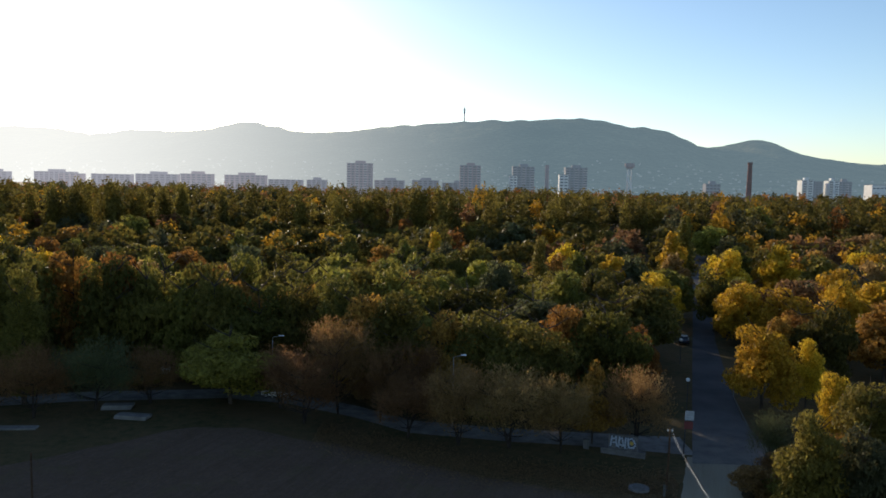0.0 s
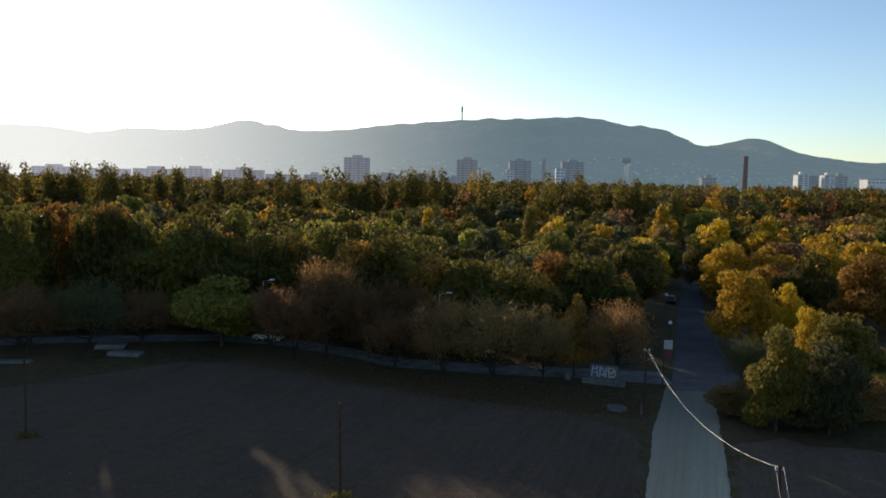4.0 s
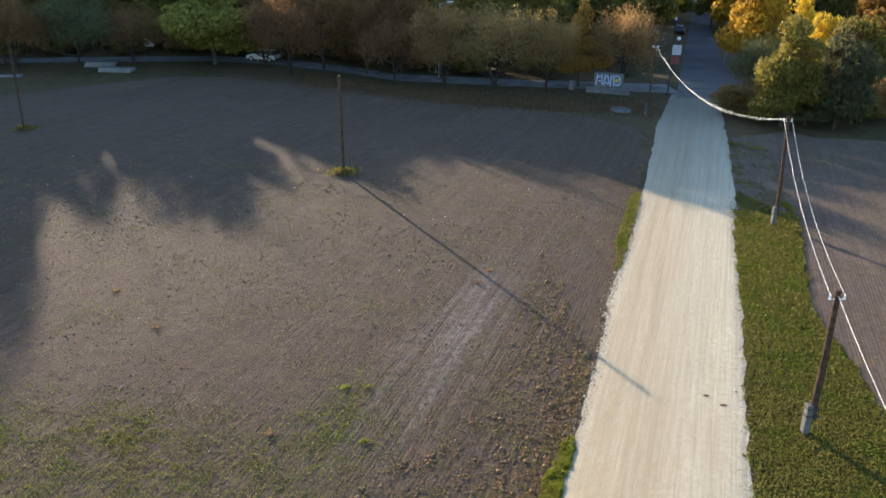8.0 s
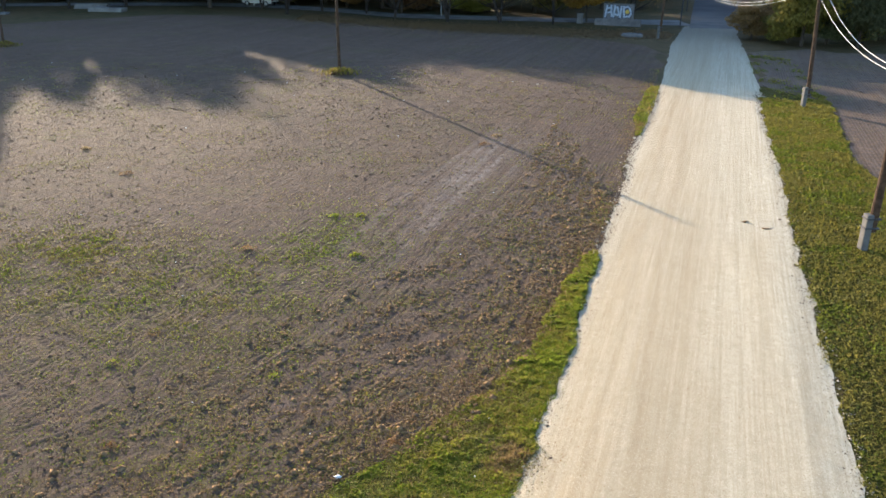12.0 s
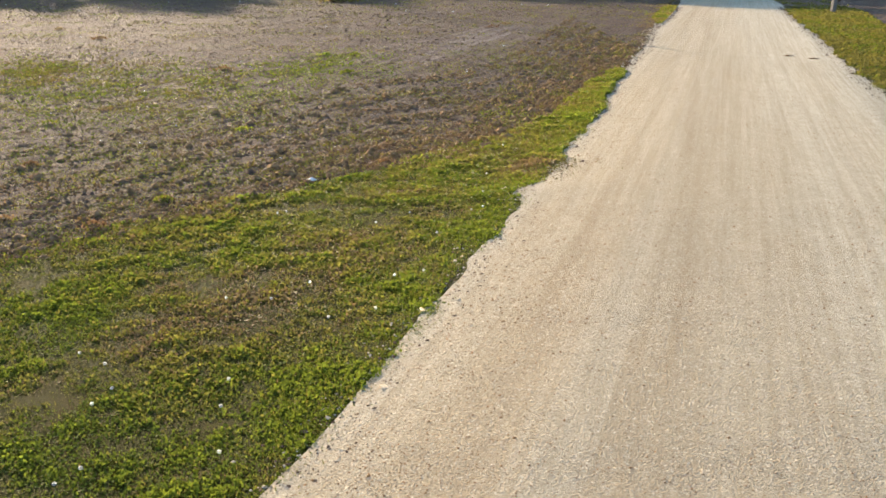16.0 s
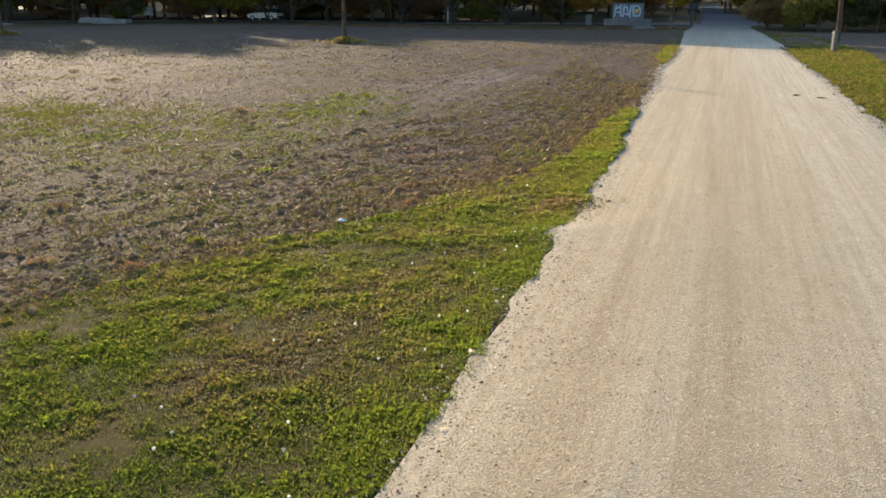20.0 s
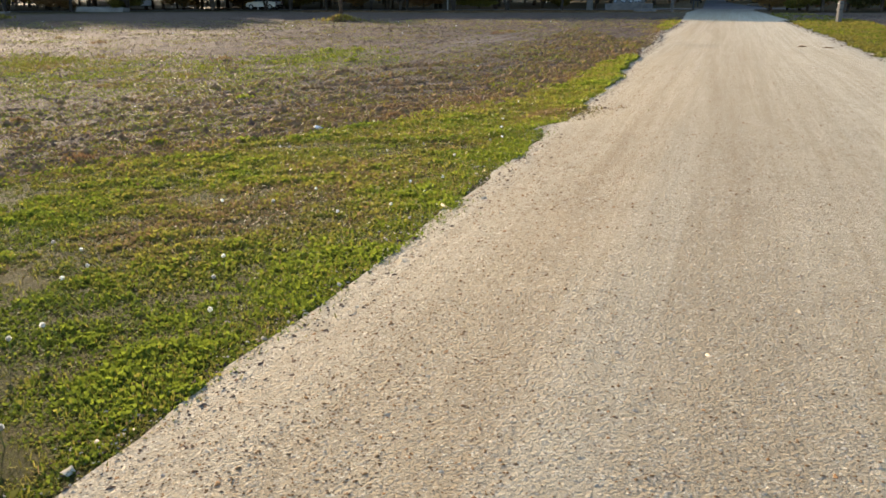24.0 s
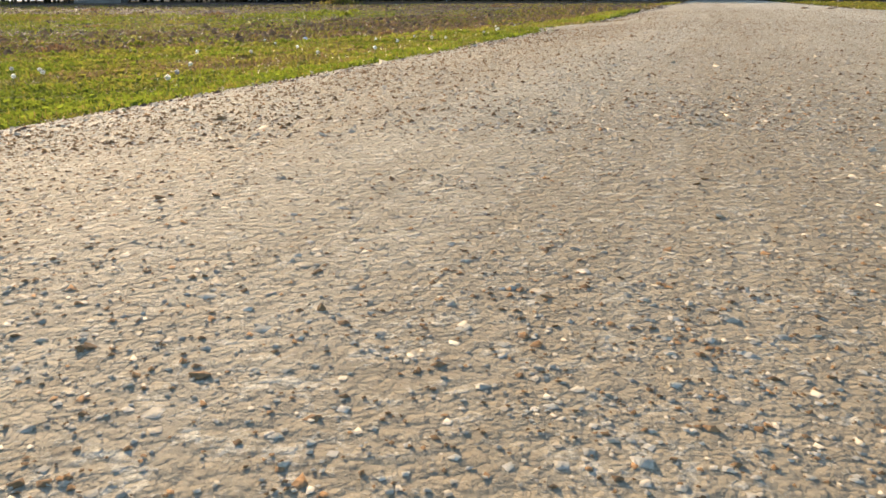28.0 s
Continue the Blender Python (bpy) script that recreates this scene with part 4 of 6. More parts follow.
for x in np.arange(-78, 27, 5.2):
    py = float(np.interp(x, [-78, -45, -28, -20, -11, -4, 6, 15, 26], [92, 99, 102, 100.5, 95.5, 90, 88, 87, 85.5]))
    for back in (8, 15):
        xx, yy = float(x) + row.uniform(-1.5, 1.5), py + back + row.uniform(-1.5, 1.5)
        if all((xx - a) ** 2 + (yy - b) ** 2 > 15 for a, b, c in SPOTS) and xx < 0.29 * yy - 6:
            tree(row.choice(["round", "broad"]), row.choice(["green", "olive", "olive", "rust", "olive", "yellowgreen"]), xx, yy, row.uniform(14, 16) + float(np.interp(xx, [-46, -42, -34, -28, -14, -9], [3.6, 2.8, 2.6, 0.8, 0.0, -1.4])), row.uniform(8.5, 11.5) + (1.5 if xx < -43 else 0))
for x in np.arange(-92, -4, 5.0):
    py = float(np.interp(x, [-92, -45, -28, -20, -11, -4], [91, 99, 102, 100.5, 95.5, 90]))
    xx, yy = float(x) + row.uniform(-1.2, 1.2), py + 21 + row.uniform(-2, 2)
    if all((xx - a) ** 2 + (yy - b) ** 2 > 14 for a, b, c in SPOTS):
        tree(row.choice(["round", "broad"]), row.choice(["green", "olive", "olive", "green", "yellowgreen"]), xx, yy, row.uniform(15.5, 17.0) + (2.0 if xx < -46 else 0), row.uniform(9, 12))
tree("round", "olive", -36.5, 109.5, 15.5, 9.5)
tree("broad", "olive", -32.0, 111.5, 15, 9)
tree("round", "olive", -57.0, 109.0, 17.5, 11)
tree("broad", "green", -61.0, 112.5, 17.5, 11)
tree("poplar", "olive", -50.5, 95.0, 17, 5)
tree("poplar", "olive", -56.0, 99.0, 18, 5)

# undergrowth at the edge of the wood
for x, y, h, w, c in [(27.9, 71.6, 3.2, 4.5, "brown"), (30.2, 69.4, 3.6, 5.0, "olive"), (33.0, 68.4, 3.8, 5.5, "greygreen"), (36.6, 69.6, 4.0, 6.0, "olive"), (40.4, 71.4, 4.2, 6.0, "brown"),
                      (44.6, 74.0, 4.4, 6.5, "olive"), (49.0, 76.0, 4.4, 6.5, "greygreen"), (31.8, 74.8, 3.6, 5.0, "brown"), (38.6, 78.6, 4.2, 6.0, "rust"), (46.5, 82.0, 4.6, 6.5, "olive")]:
    tree("shrub", c, x, y, h, w)
for x in np.arange(-70, 20, 7.5):
    py = float(np.interp(x, [-70, -45, -28, -20, -11, -4, 6, 15, 26], [93, 99, 102, 100.5, 95.5, 90, 88, 87, 85.5]))
    tree("shrub", row.choice(["brown", "olive", "green", "brown"]), float(x) + row.uniform(-1, 1), py + row.uniform(4.5, 6.0), row.uniform(2.6, 4.2), row.uniform(4.5, 6.5))

# the rest of the wood
def in_road(x, y, pad):
    a = float(np.interp(y, [80, 97, 135, 185, 330], [24.9, 29.9, 41.2, 56.2, 99]))
    b = float(np.interp(y, [80, 96, 144, 186, 330], [36, 35.6, 48.0, 60.8, 103.6]))
    return y < 330 and a - pad < x < b + pad


def free(x, y, r):
    return all((x - a) ** 2 + (y - b) ** 2 > (0.62 * (r + c)) ** 2 for a, b, c in SPOTS)


wood = random.Random(21)
tries = 0
while len(SPOTS) < 285 and tries < 9000:
    tries += 1
    y = 92 + 118 * math.sqrt(wood.random())
    x = wood.uniform(-0.68 if wood.random() < 0.8 else -1.15, 0.72) * y
    w = wood.uniform(7.5, 13)
    path_y = float(np.interp(x, [-140, -45, -28, -11, 6, 26], [86, 101, 104, 98, 90.5, 88]))
    if (x < 28 and y < path_y + 2.5 + w * 0.25) or in_road(x, y, w * 0.38 if y < 150 else -1.0) or not free(x, y, w * 0.5):
        continue
    right = x > 0.28 * y
    colour = wood.choices(["green", "olive", "yellowgreen", "gold", "rust", "brown", "greygreen"], [3, 4, 3, 6, 4, 1, 2] if right else [3.5, 7, 5, 2, 1.6, 1.0, 2])[0]
    species = wood.choices(["round", "broad", "cone", "poplar"], [5, 5, 1, 0.2])[0]
    tree(species, colour, x, y, wood.uniform(9.5, 14.5) if species != "poplar" else 17, w if species != "poplar" else 4)

# the far wood, one mass of single leaves
FAR_KEYS = list(LEAF)
FAR_T = [crown_arrays(s, 420, 0.074, 300 + i) for i, s in enumerate(["round", "broad", "round", "broad", "cone"])] + [crown_arrays("poplar", 900, 0.066, 333)]
VV, FF, MM, off = [], [], [], 0


def far_tree(x, y, h, w, shape, colour, dense=1.0):
    global off
    P, T, B = FAR_T[shape]
    n = int(len(P) * dense)
    V, F = quads(P[:n], T[:n] * 1.0, B[:n] * 1.0, (w, w, h), max(7.0, w * 0.8), True)
    a = wood.uniform(0, 6.28)
    R = np.array([[math.cos(a), -math.sin(a), 0], [math.sin(a), math.cos(a), 0], [0, 0, 1]])
    VV.append(V @ R.T + np.array([x, y, 0]))
    FF.append(F + off)
    MM.append(np.full(len(F), FAR_KEYS.index(colour)))
    off += len(V)


for _ in range(1150):
    y = math.sqrt(wood.uniform(205 ** 2, 640 ** 2))
    x = wood.uniform(-0.66, 0.70) * y
    if in_road(x, y, 4):
        continue
    right = x > 0.26 * y
    colour = wood.choices(["green", "olive", "yellowgreen", "gold", "rust", "brown", "greygreen"], [7, 7, 3, 2, 1, 0.7, 2] if right else [6, 7, 3, 0.6, 1.0, 0.6, 2])[0]
    far_tree(x, y, wood.uniform(11, 16) + float(np.interp(y, [205, 335, 350, 420, 640], [-0.5, -1.0, 5, 9.5, 11.5] if x > 0.02 * y else [-0.5, -1.0, 1, 5, 8])), wood.uniform(9, 15), wood.choice([0, 1, 2, 3]), colour)
for i in range(96):      # rows of poplars
    y = wood.gauss(345, 8) if i < 84 else wood.uniform(330, 420)
    x = wood.uniform(-0.62, 0.0) * y if i < 76 else wood.uniform(0.0, 0.25) * y
    far_tree(x, y, wood.uniform(19.5, 27.5), wood.uniform(5.6, 8.4), 5, wood.choice(["yellowgreen", "olive", "yellowgreen", "yellowgreen", "olive", "olive"]))
for dx in (-4, 0, 4):
    far_tree(16 + dx, 420, 28 - abs(dx) * 0.6, 8, 4, "gold")
for _ in range(420):
    y = wood.uniform(640, 880)
    x = wood.uniform(-0.62, 0.64) * y
    far_tree(x, y, wood.uniform(23, 28.5) - (2.5 if x < 0.02 * y else 0), wood.uniform(12, 18), wood.choice([0, 1, 3]), wood.choice(["green", "olive", "olive", "greygreen", "rust"]), 0.45)
far = new("far_wood", nmesh("far_wood", np.concatenate(VV), np.concatenate(FF), [LEAF[k] for k in FAR_KEYS], np.concatenate(MM)))
tagged(far, "far mixed autumn wood with rows of poplars", "woods", kind="stuff")

# ---- poles and wires ----
def pole(x, y, h, lean=(0, 0), stub=True, r=0.11, insulators=True, label="brown wooden utility pole on a concrete stub"):
    z = float(land(x, y))
    p = thing("utility_pole", x, y, z, label=label, category="pole", group="utility poles")
    top = Vector((lean[0], lean[1], h))
    base = Vector((0, 0, 0.55 if stub else -0.1))
    bm = bmesh.new()
    midp = base.lerp(top, 0.5) + Vector((0.02, 0.0, 0))
    tube(bm, base, midp, r, r * 0.86, 12)
    tube(bm, midp, top, r * 0.86, r * 0.72, 12)
    part("shaft", bm, POLE_WOOD, p)
    if stub:
        bm = bmesh.new()
        box(bm, -0.24, -0.05, -0.13, 0.13, -0.2, 1.05, 0.03)
        part("concrete_stub", bm, CONCRETE, p, "pale square concrete stub")
        for zz in (0.65, 0.92):
            bm = bmesh.new()
            box(bm, -0.26, 0.14, -0.155, 0.155, zz, zz + 0.035)
            part("strap", bm, DARK, p)
    if insulators:
        for s in (-1, 1):
            bm = bmesh.new()
            tube(bm, top + Vector((0, 0, -0.3)), top + Vector((s * 0.22, 0, -0.28)), 0.015, 0.015, 6)
            tube(bm, top + Vector((s * 0.22, 0, -0.3)), top + Vector((s * 0.22, 0, -0.14)), 0.04, 0.03, 8)
            part("insulator", bm, WHITE, p)
    return Vector((x, y, z)) + top


pole(-31.6, 61.05, 6.3, (0.0, 0.0), False, 0.09, False, "thin dark wooden pole standing in the field")
pole(-5.0, 50.2, 6.45, (-0.1, 0.0), False, 0.11, False, "lone brown wooden pole in a grass tuft")
TOPS = [pole(19.95, 71.4, 6.3, (0.15, 0.0)), pole(20.25, 41.4, 6.1, (-0.25, 0.1)), pole(13.56, 20.94, 5.0, (0.0, 0.0), True, 0.12), pole(8.2, -2.5, 5.4)]


def wire(a, b, sag, dx):
    cu = bpy.data.curves.new("wire", "CURVE")
    cu.dimensions, cu.bevel_depth, cu.bevel_resolution = "3D", 0.008, 1
    sp = cu.splines.new("POLY")
    sp.points.add(24)
    for i in range(25):
        t = i / 24
        q = a.lerp(b, t) + Vector((dx, 0, -0.15 - sag * 4 * t * (1 - t)))
        sp.points[i].co = (*q, 1)
    cu.materials.append(WIRE)
    o = new("overhead_wire", cu)
    return tagged(o, "pale slack overhead wire between poles", "wire", "overhead wires")


wire(TOPS[0], TOPS[1], 1.75, -0.09)
wire(TOPS[0], TOPS[1], 1.95, 0.09)
wire(TOPS[1], TOPS[2], 0.6, -0.22)
wire(TOPS[1], TOPS[2], 0.7, 0.22)
wire(TOPS[2], TOPS[3], 0.8, 0.0)


# ---- by the crossing: wall, sign, lamps, slabs ----
DULL = plain_material("dull_grey_wall", (0.15, 0.14, 0.135), 0.95, 0, 0.3, 1.5, 0.006)
wall = thing("graffiti_wall", 18.4, 82.2, 0, -22, label="grey concrete panel on a low plinth with pale spray paint", category="wall")
bm = bmesh.new()
box(bm, -2.25, 2.25, -0.34, 0.2, -0.1, 0.62, 0.03)
part("plinth", bm, DULL, wall)
bm = bmesh.new()
box(bm, -1.5, 1.5, -0.09, 0.09, 0.62, 2.05, 0.025)
part("panel", bm, DULL, wall)
bm = bmesh.new()
box(bm, -1.54, 1.54, -0.12, 0.12, 2.05, 2.11, 0.015)
part("coping", bm, CONCRETE, wall)
SPRAY = plain_material("pale_spray_paint", (0.36, 0.40, 0.45), 0.8, 0, 0.2)
SPRAY_Y = plain_material("ochre_spray_paint", (0.55, 0.36, 0.06), 0.7, 0, 0.12)
SPRAY_D = plain_material("dark_spray_outline", (0.05, 0.06, 0.08), 0.8, 0, 0.2)
# upright and slanting strokes: x, height of the middle, length, width, lean
for k, (x0, zc, ln, wd, lean) in enumerate([(-1.22, 1.35, 1.2, 0.19, 8), (-0.98, 1.65, 0.5, 0.17, 80), (-0.86, 1.25, 0.5, 0.17, 78), (-0.70, 1.38, 1.15, 0.20, -6), (-0.42, 1.35, 1.2, 0.18, 4), (-0.24, 1.72, 0.42, 0.17, 70),
                                            (-0.20, 1.05, 0.45, 0.17, -68), (-0.02, 1.35, 0.8, 0.17, -10), (0.22, 1.32, 1.2, 0.19, 3), (0.52, 1.36, 1.1, 0.20, -5), (0.74, 1.80, 0.5, 0.17, 76),
                                            (0.78, 0.90, 0.55, 0.17, 84), (1.12, 1.55, 0.55, 0.18, -28), (1.14, 1.05, 0.45, 0.18, 30)]):
    for name, mat, grow, out in (("paint_outline", SPRAY_D, 0.05, 0.094), ("paint_stroke", SPRAY, 0.0, 0.098)):
        bm = bmesh.new()
        box(bm, -wd / 2 - grow, wd / 2 + grow, -out - 0.002 * (k % 3), -0.088, -ln / 2 - grow, ln / 2 + grow)
        o = part(name, bm, mat, wall, "pale paint stroke" if grow == 0 else "dark paint outline")
        o.matrix_basis = pose(x0, 0, zc, 0, lean, 0)
bm = bmesh.new()
tube(bm, (0.86, -0.108, 1.36), (0.86, -0.089, 1.36), 0.2, 0.2, 12)
part("paint_dot", bm, SPRAY_Y, wall, "ochre paint dot")

GREYED = plain_material("dusty_white_board", (0.42, 0.42, 0.42), 0.7, 0, 0.15)
sign = thing("advert_sign", 24.3, 81.2, 0, -8, label="white and red sign boards on a steel post at the crossing", category="sign")
bm = bmesh.new()
tube(bm, (0, 0, -0.1), (0.1, 0, 5.3), 0.07, 0.06, 10)
part("post", bm, DARK, sign)
bm = bmesh.new()
box(bm, -0.02, 0.86, -0.10, -0.06, 4.15, 5.12, 0.01)
white_board = part("board", bm, GREYED, sign, "white sign board")
for k in range(3):
    bm = bmesh.new()
    box(bm, 0.08, 0.76 - 0.12 * k, -0.106, -0.101, 4.90 - 0.24 * k, 4.97 - 0.24 * k)
    part("print_bar", bm, STEEL, white_board)
bm = bmesh.new()
box(bm, -0.05, 0.78, -0.10, -0.06, 3.25, 4.02, 0.01)
part("board", bm, RED, sign, "red sign board")


def globe_lamp(x, y, h):
    p = thing("street_lamp", x, y, 0, label="slim dark lamp post with a white globe", category="lamp", group="globe street lamps")
    bm = bmesh.new()
    tube(bm, (0, 0, -0.1), (0, 0, h - 0.2), 0.06, 0.045, 10)
    part("post", bm, DARK, p)
    bm = bmesh.new()
    tube(bm, (0, 0, h - 0.28), (0, 0, h - 0.16), 0.10, 0.12, 10)
    part("collar", bm, DARK, p)
    bm = bmesh.new()
    bmesh.ops.create_uvsphere(bm, u_segments=16, v_segments=10, radius=0.24, matrix=Matrix.Translation((0, 0, h)))
    part("globe", bm, WHITE, p, "white frosted globe")


globe_lamp(30.1, 100, 3.7)
globe_lamp(36.3, 125, 3.9)


def arm_lamp(x, y, h, turn):
    p = thing("street_lamp", x, y, 0, turn, label="tall grey street lamp with a pale head over the path", category="lamp", group="path lamps")
    bm = bmesh.new()
    tube(bm, (0, 0, -0.1), (0, 0, h - 0.25), 0.08, 0.05, 10)
    part("post", bm, STEEL, p)
    bm = bmesh.new()
    tube(bm, (0, 0, h - 0.25), (1.0, 0, h), 0.035, 0.03, 8)
    part("arm", bm, STEEL, p)
    bm = bmesh.new()
    box(bm, 0.8, 1.45, -0.13, 0.13, h - 0.05, h + 0.08, 0.04)
    part("head", bm, WHITE, p, "pale lamp head")


arm_lamp(-21.9, 100.3, 8.0, 0)
arm_lamp(0.8, 90.6, 8.2, 0)


def slab_pile(x, y, w, d, h, turn, n):
    p = thing("slab_pile", x, y, 0, turn, label="stack of pale concrete slabs in the grass", category="concrete slabs", group="concrete slabs")
    for i in range(n):
        bm = bmesh.new()
        box(bm, -w / 2 + 0.06 * i, w / 2 + 0.1 * i, -d / 2, d / 2 - 0.05 * i, h / n * i, h / n * (i + 1) - 0.012, 0.015)
        part("slab", bm, PALE_CONCRETE, p)


slab_pile(-39.0, 94.2, 3.4, 1.4, 0.55, 8, 3)
slab_pile(-35.7, 90.6, 3.8, 1.5, 0.45, -6, 2)
slab_pile(-46.8, 85.8, 5.0, 1.2, 0.2, 6, 1)
ring = thing("concrete_ring", 17.9, 72.9, 0, label="low round concrete manhole ring in the grass", category="manhole")
bm = bmesh.new()
tube(bm, (0, 0, -0.1), (0, 0, 0.22), 0.95, 0.92, 24)
part("ring", bm, DULL, ring)
bm = bmesh.new()
tube(bm, (0, 0, 0.22), (0, 0, 0.27), 0.6, 0.58, 20)
part("cover", bm, CONCRETE, ring)
cab = thing("utility_box", 14.9, 84.0, 0, -10, label="small pale utility box beside the path", category="utility box")
bm = bmesh.new()
box(bm, -0.3, 0.3, -0.2, 0.2, -0.05, 0.95, 0.02)
part("body", bm, CONCRETE, cab)
bm = bmesh.new()
box(bm, -0.34, 0.34, -0.24, 0.24, 0.95, 1.0, 0.015)
part("lid", bm, CONCRETE, cab)
for xx, yy in ((-41.3, 108.8), (-38.6, 109.2)):
    c = thing("white_board", xx, yy, 0, label="small white board on legs beyond the path", category="board", group="white boards")
    bm = bmesh.new()
    box(bm, -0.7, 0.7, -0.04, 0.04, 0.5, 1.5, 0.01)
    part("panel", bm, WHITE, c)
    for s in (-0.5, 0.5):
        bm = bmesh.new()
        tube(bm, (s, 0.06, -0.05), (s, 0.06, 1.3), 0.03, 0.03, 6)
        part("leg", bm, DARK, c)
for i, (xx, yy) in enumerate([(28.6, 73.4), (29.6, 75.6)]):
    c = thing("marker_post", xx, yy, 0, label="short weathered wooden post at the road corner", category="post", group="marker posts")
    bm = bmesh.new()
    tube(bm, (0, 0, -0.1), (0.03, 0, 1.0), 0.07, 0.06, 8)
    part("shaft", bm, POLE_WOOD, c)
    bm = bmesh.new()
    tube(bm, (0.03, 0, 1.0), (0.03, 0, 1.05), 0.075, 0.05, 8)
    part("cap", bm, CONCRETE, c)

# kerb on the corner of the side turning
kerb = new("kerb")
tagged(kerb, "pale concrete kerb along the asphalt street", "kerb", kind="structure")
last = None
for i in range(34):
    t = i / 33
    q = Vector((float(np.interp(t, [0, 0.35, 0.7, 1], [35.2, 38.0, 42.3, 52])), float(np.interp(t, [0, 0.35, 0.7, 1], [93, 106, 118, 121])), 0.0))
    if last is not None:
        d = (q - last)
        bm = bmesh.new()
        box(bm, 0, d.length - 0.02, -0.09, 0.09, -0.1, 0.13, 0.015)
        o = part("kerbstone", bm, CONCRETE, kerb)
        o.matrix_basis = Matrix.Translation(last) @ Matrix.Rotation(math.atan2(d.y, d.x), 4, "Z")
    last = q

# cars: a dark one parked far down the street, a silver one on the path
GLASS = plain_material("car_glass", (0.03, 0.035, 0.04), 0.1, 0, 0.1)
TYRE = plain_material("tyre_rubber", (0.025, 0.025, 0.026), 0.9, 0, 0.2)
LAMP = plain_material("lamp_glass", (0.60, 0.60, 0.58), 0.2, 0, 0.05)


def car_thing(x, y, z, turn, paint, label):
    """A small hatchback: body with wheel arches and bonnet, glazed cabin under a roof panel, wheels with rims, lamps and bumpers."""
    c = thing("car", x, y, z, turn, label=label, category="car", group="cars")
    bm = bmesh.new()
    side = [(-2.05, 0.32), (-2.08, 0.70), (-1.95, 0.88), (-1.2, 0.95), (0.95, 0.93), (1.85, 0.78), (2.05, 0.62), (2.03, 0.32)]
    rings = [[bm.verts.new((sx * (0.84 if k in (0, 7) else 0.80), yy, zz)) for k, (yy, zz) in enumerate(side)] for sx in (-1, 1)]
    bm.faces.new(rings[0])
    bm.faces.new(rings[1][::-1])
    for k in range(len(side)):
        j = (k + 1) % len(side)
        bm.faces.new((rings[0][j], rings[0][k], rings[1][k], rings[1][j]))
    bmesh.ops.recalc_face_normals(bm, faces=bm.faces)
    bmesh.ops.bevel(bm, geom=list(bm.edges), offset=0.05, segments=2, affect="EDGES", profile=0.6)
    body = part("body", bm, paint, c)
    bm = bmesh.new()
    box(bm, -0.70, 0.70, -1.85, 1.05, 0.90, 1.40)
    for v in bm.verts:
        if v.co.z > 1.2:
            v.co.x *= 0.84
            v.co.y = -1.45 if v.co.y < 0 else 0.30
    part("cabin", bm, GLASS, c, "dark glazed cabin")
    bm = bmesh.new()
    box(bm, -0.60, 0.60, -1.46, 0.32, 1.385, 1.43, 0.02)
    part("roof", bm, paint, c)
    for sx in (-0.78, 0.78):
        for sy in (-1.3, 1.3):
            bm = bmesh.new()
            tube(bm, (sx - 0.1, sy, 0.31), (sx + 0.1, sy, 0.31), 0.31, 0.31, 18)
            wheel = part("wheel", bm, TYRE, c)
            bm = bmesh.new()
            tube(bm, (sx - 0.108, sy, 0.31), (sx + 0.108, sy, 0.31), 0.19, 0.19, 14)
            part("rim", bm, STEEL, wheel)
        bm = bmesh.new()
        box(bm, sx * 0.78 - 0.13, sx * 0.78 + 0.13, -2.11, -2.03, 0.66, 0.80, 0.01)
        part("tail_light", bm, RED, c)
        bm = bmesh.new()
        box(bm, sx * 0.78 - 0.14, sx * 0.78 + 0.14, 1.96, 2.06, 0.58, 0.70, 0.01)
        part("headlight", bm, LAMP, c)
    for yy in (-2.1, 2.04):
        bm = bmesh.new()
        box(bm, -0.78, 0.78, yy - 0.04, yy + 0.04, 0.34, 0.52, 0.02)
        part("bumper", bm, TYRE, c)
    return c


car_thing(41.8, 142, 0.05, -17, plain_material("dark_car_paint", (0.03, 0.035, 0.045), 0.3, 0.2, 0.1), "dark parked car at the side of the street")
car_thing(-21.2, 100.6, 0.03, 70, plain_material("silver_car_paint", (0.46, 0.47, 0.48), 0.35, 0.3, 0.08), "silver hatchback on the pale path under the trees")

# ---- grass, weeds and soil ----
FRESH = leaf_material("grass_green", (0.078, 0.100, 0.012), (0.225, 0.255, 0.028), 0.55)
YELLOWED = leaf_material("grass_yellowed", (0.122, 0.112, 0.021), (0.305, 0.258, 0.050), 0.5)
DRY = leaf_material("dry_stubble", (0.140, 0.088, 0.040), (0.300, 0.190, 0.086), 0.45)
CLOD = plain_material("soil_clod", (0.125, 0.082, 0.056), 1.0, 0, 0.45, 9.0, 0.02)
gr = np.random.default_rng(5)


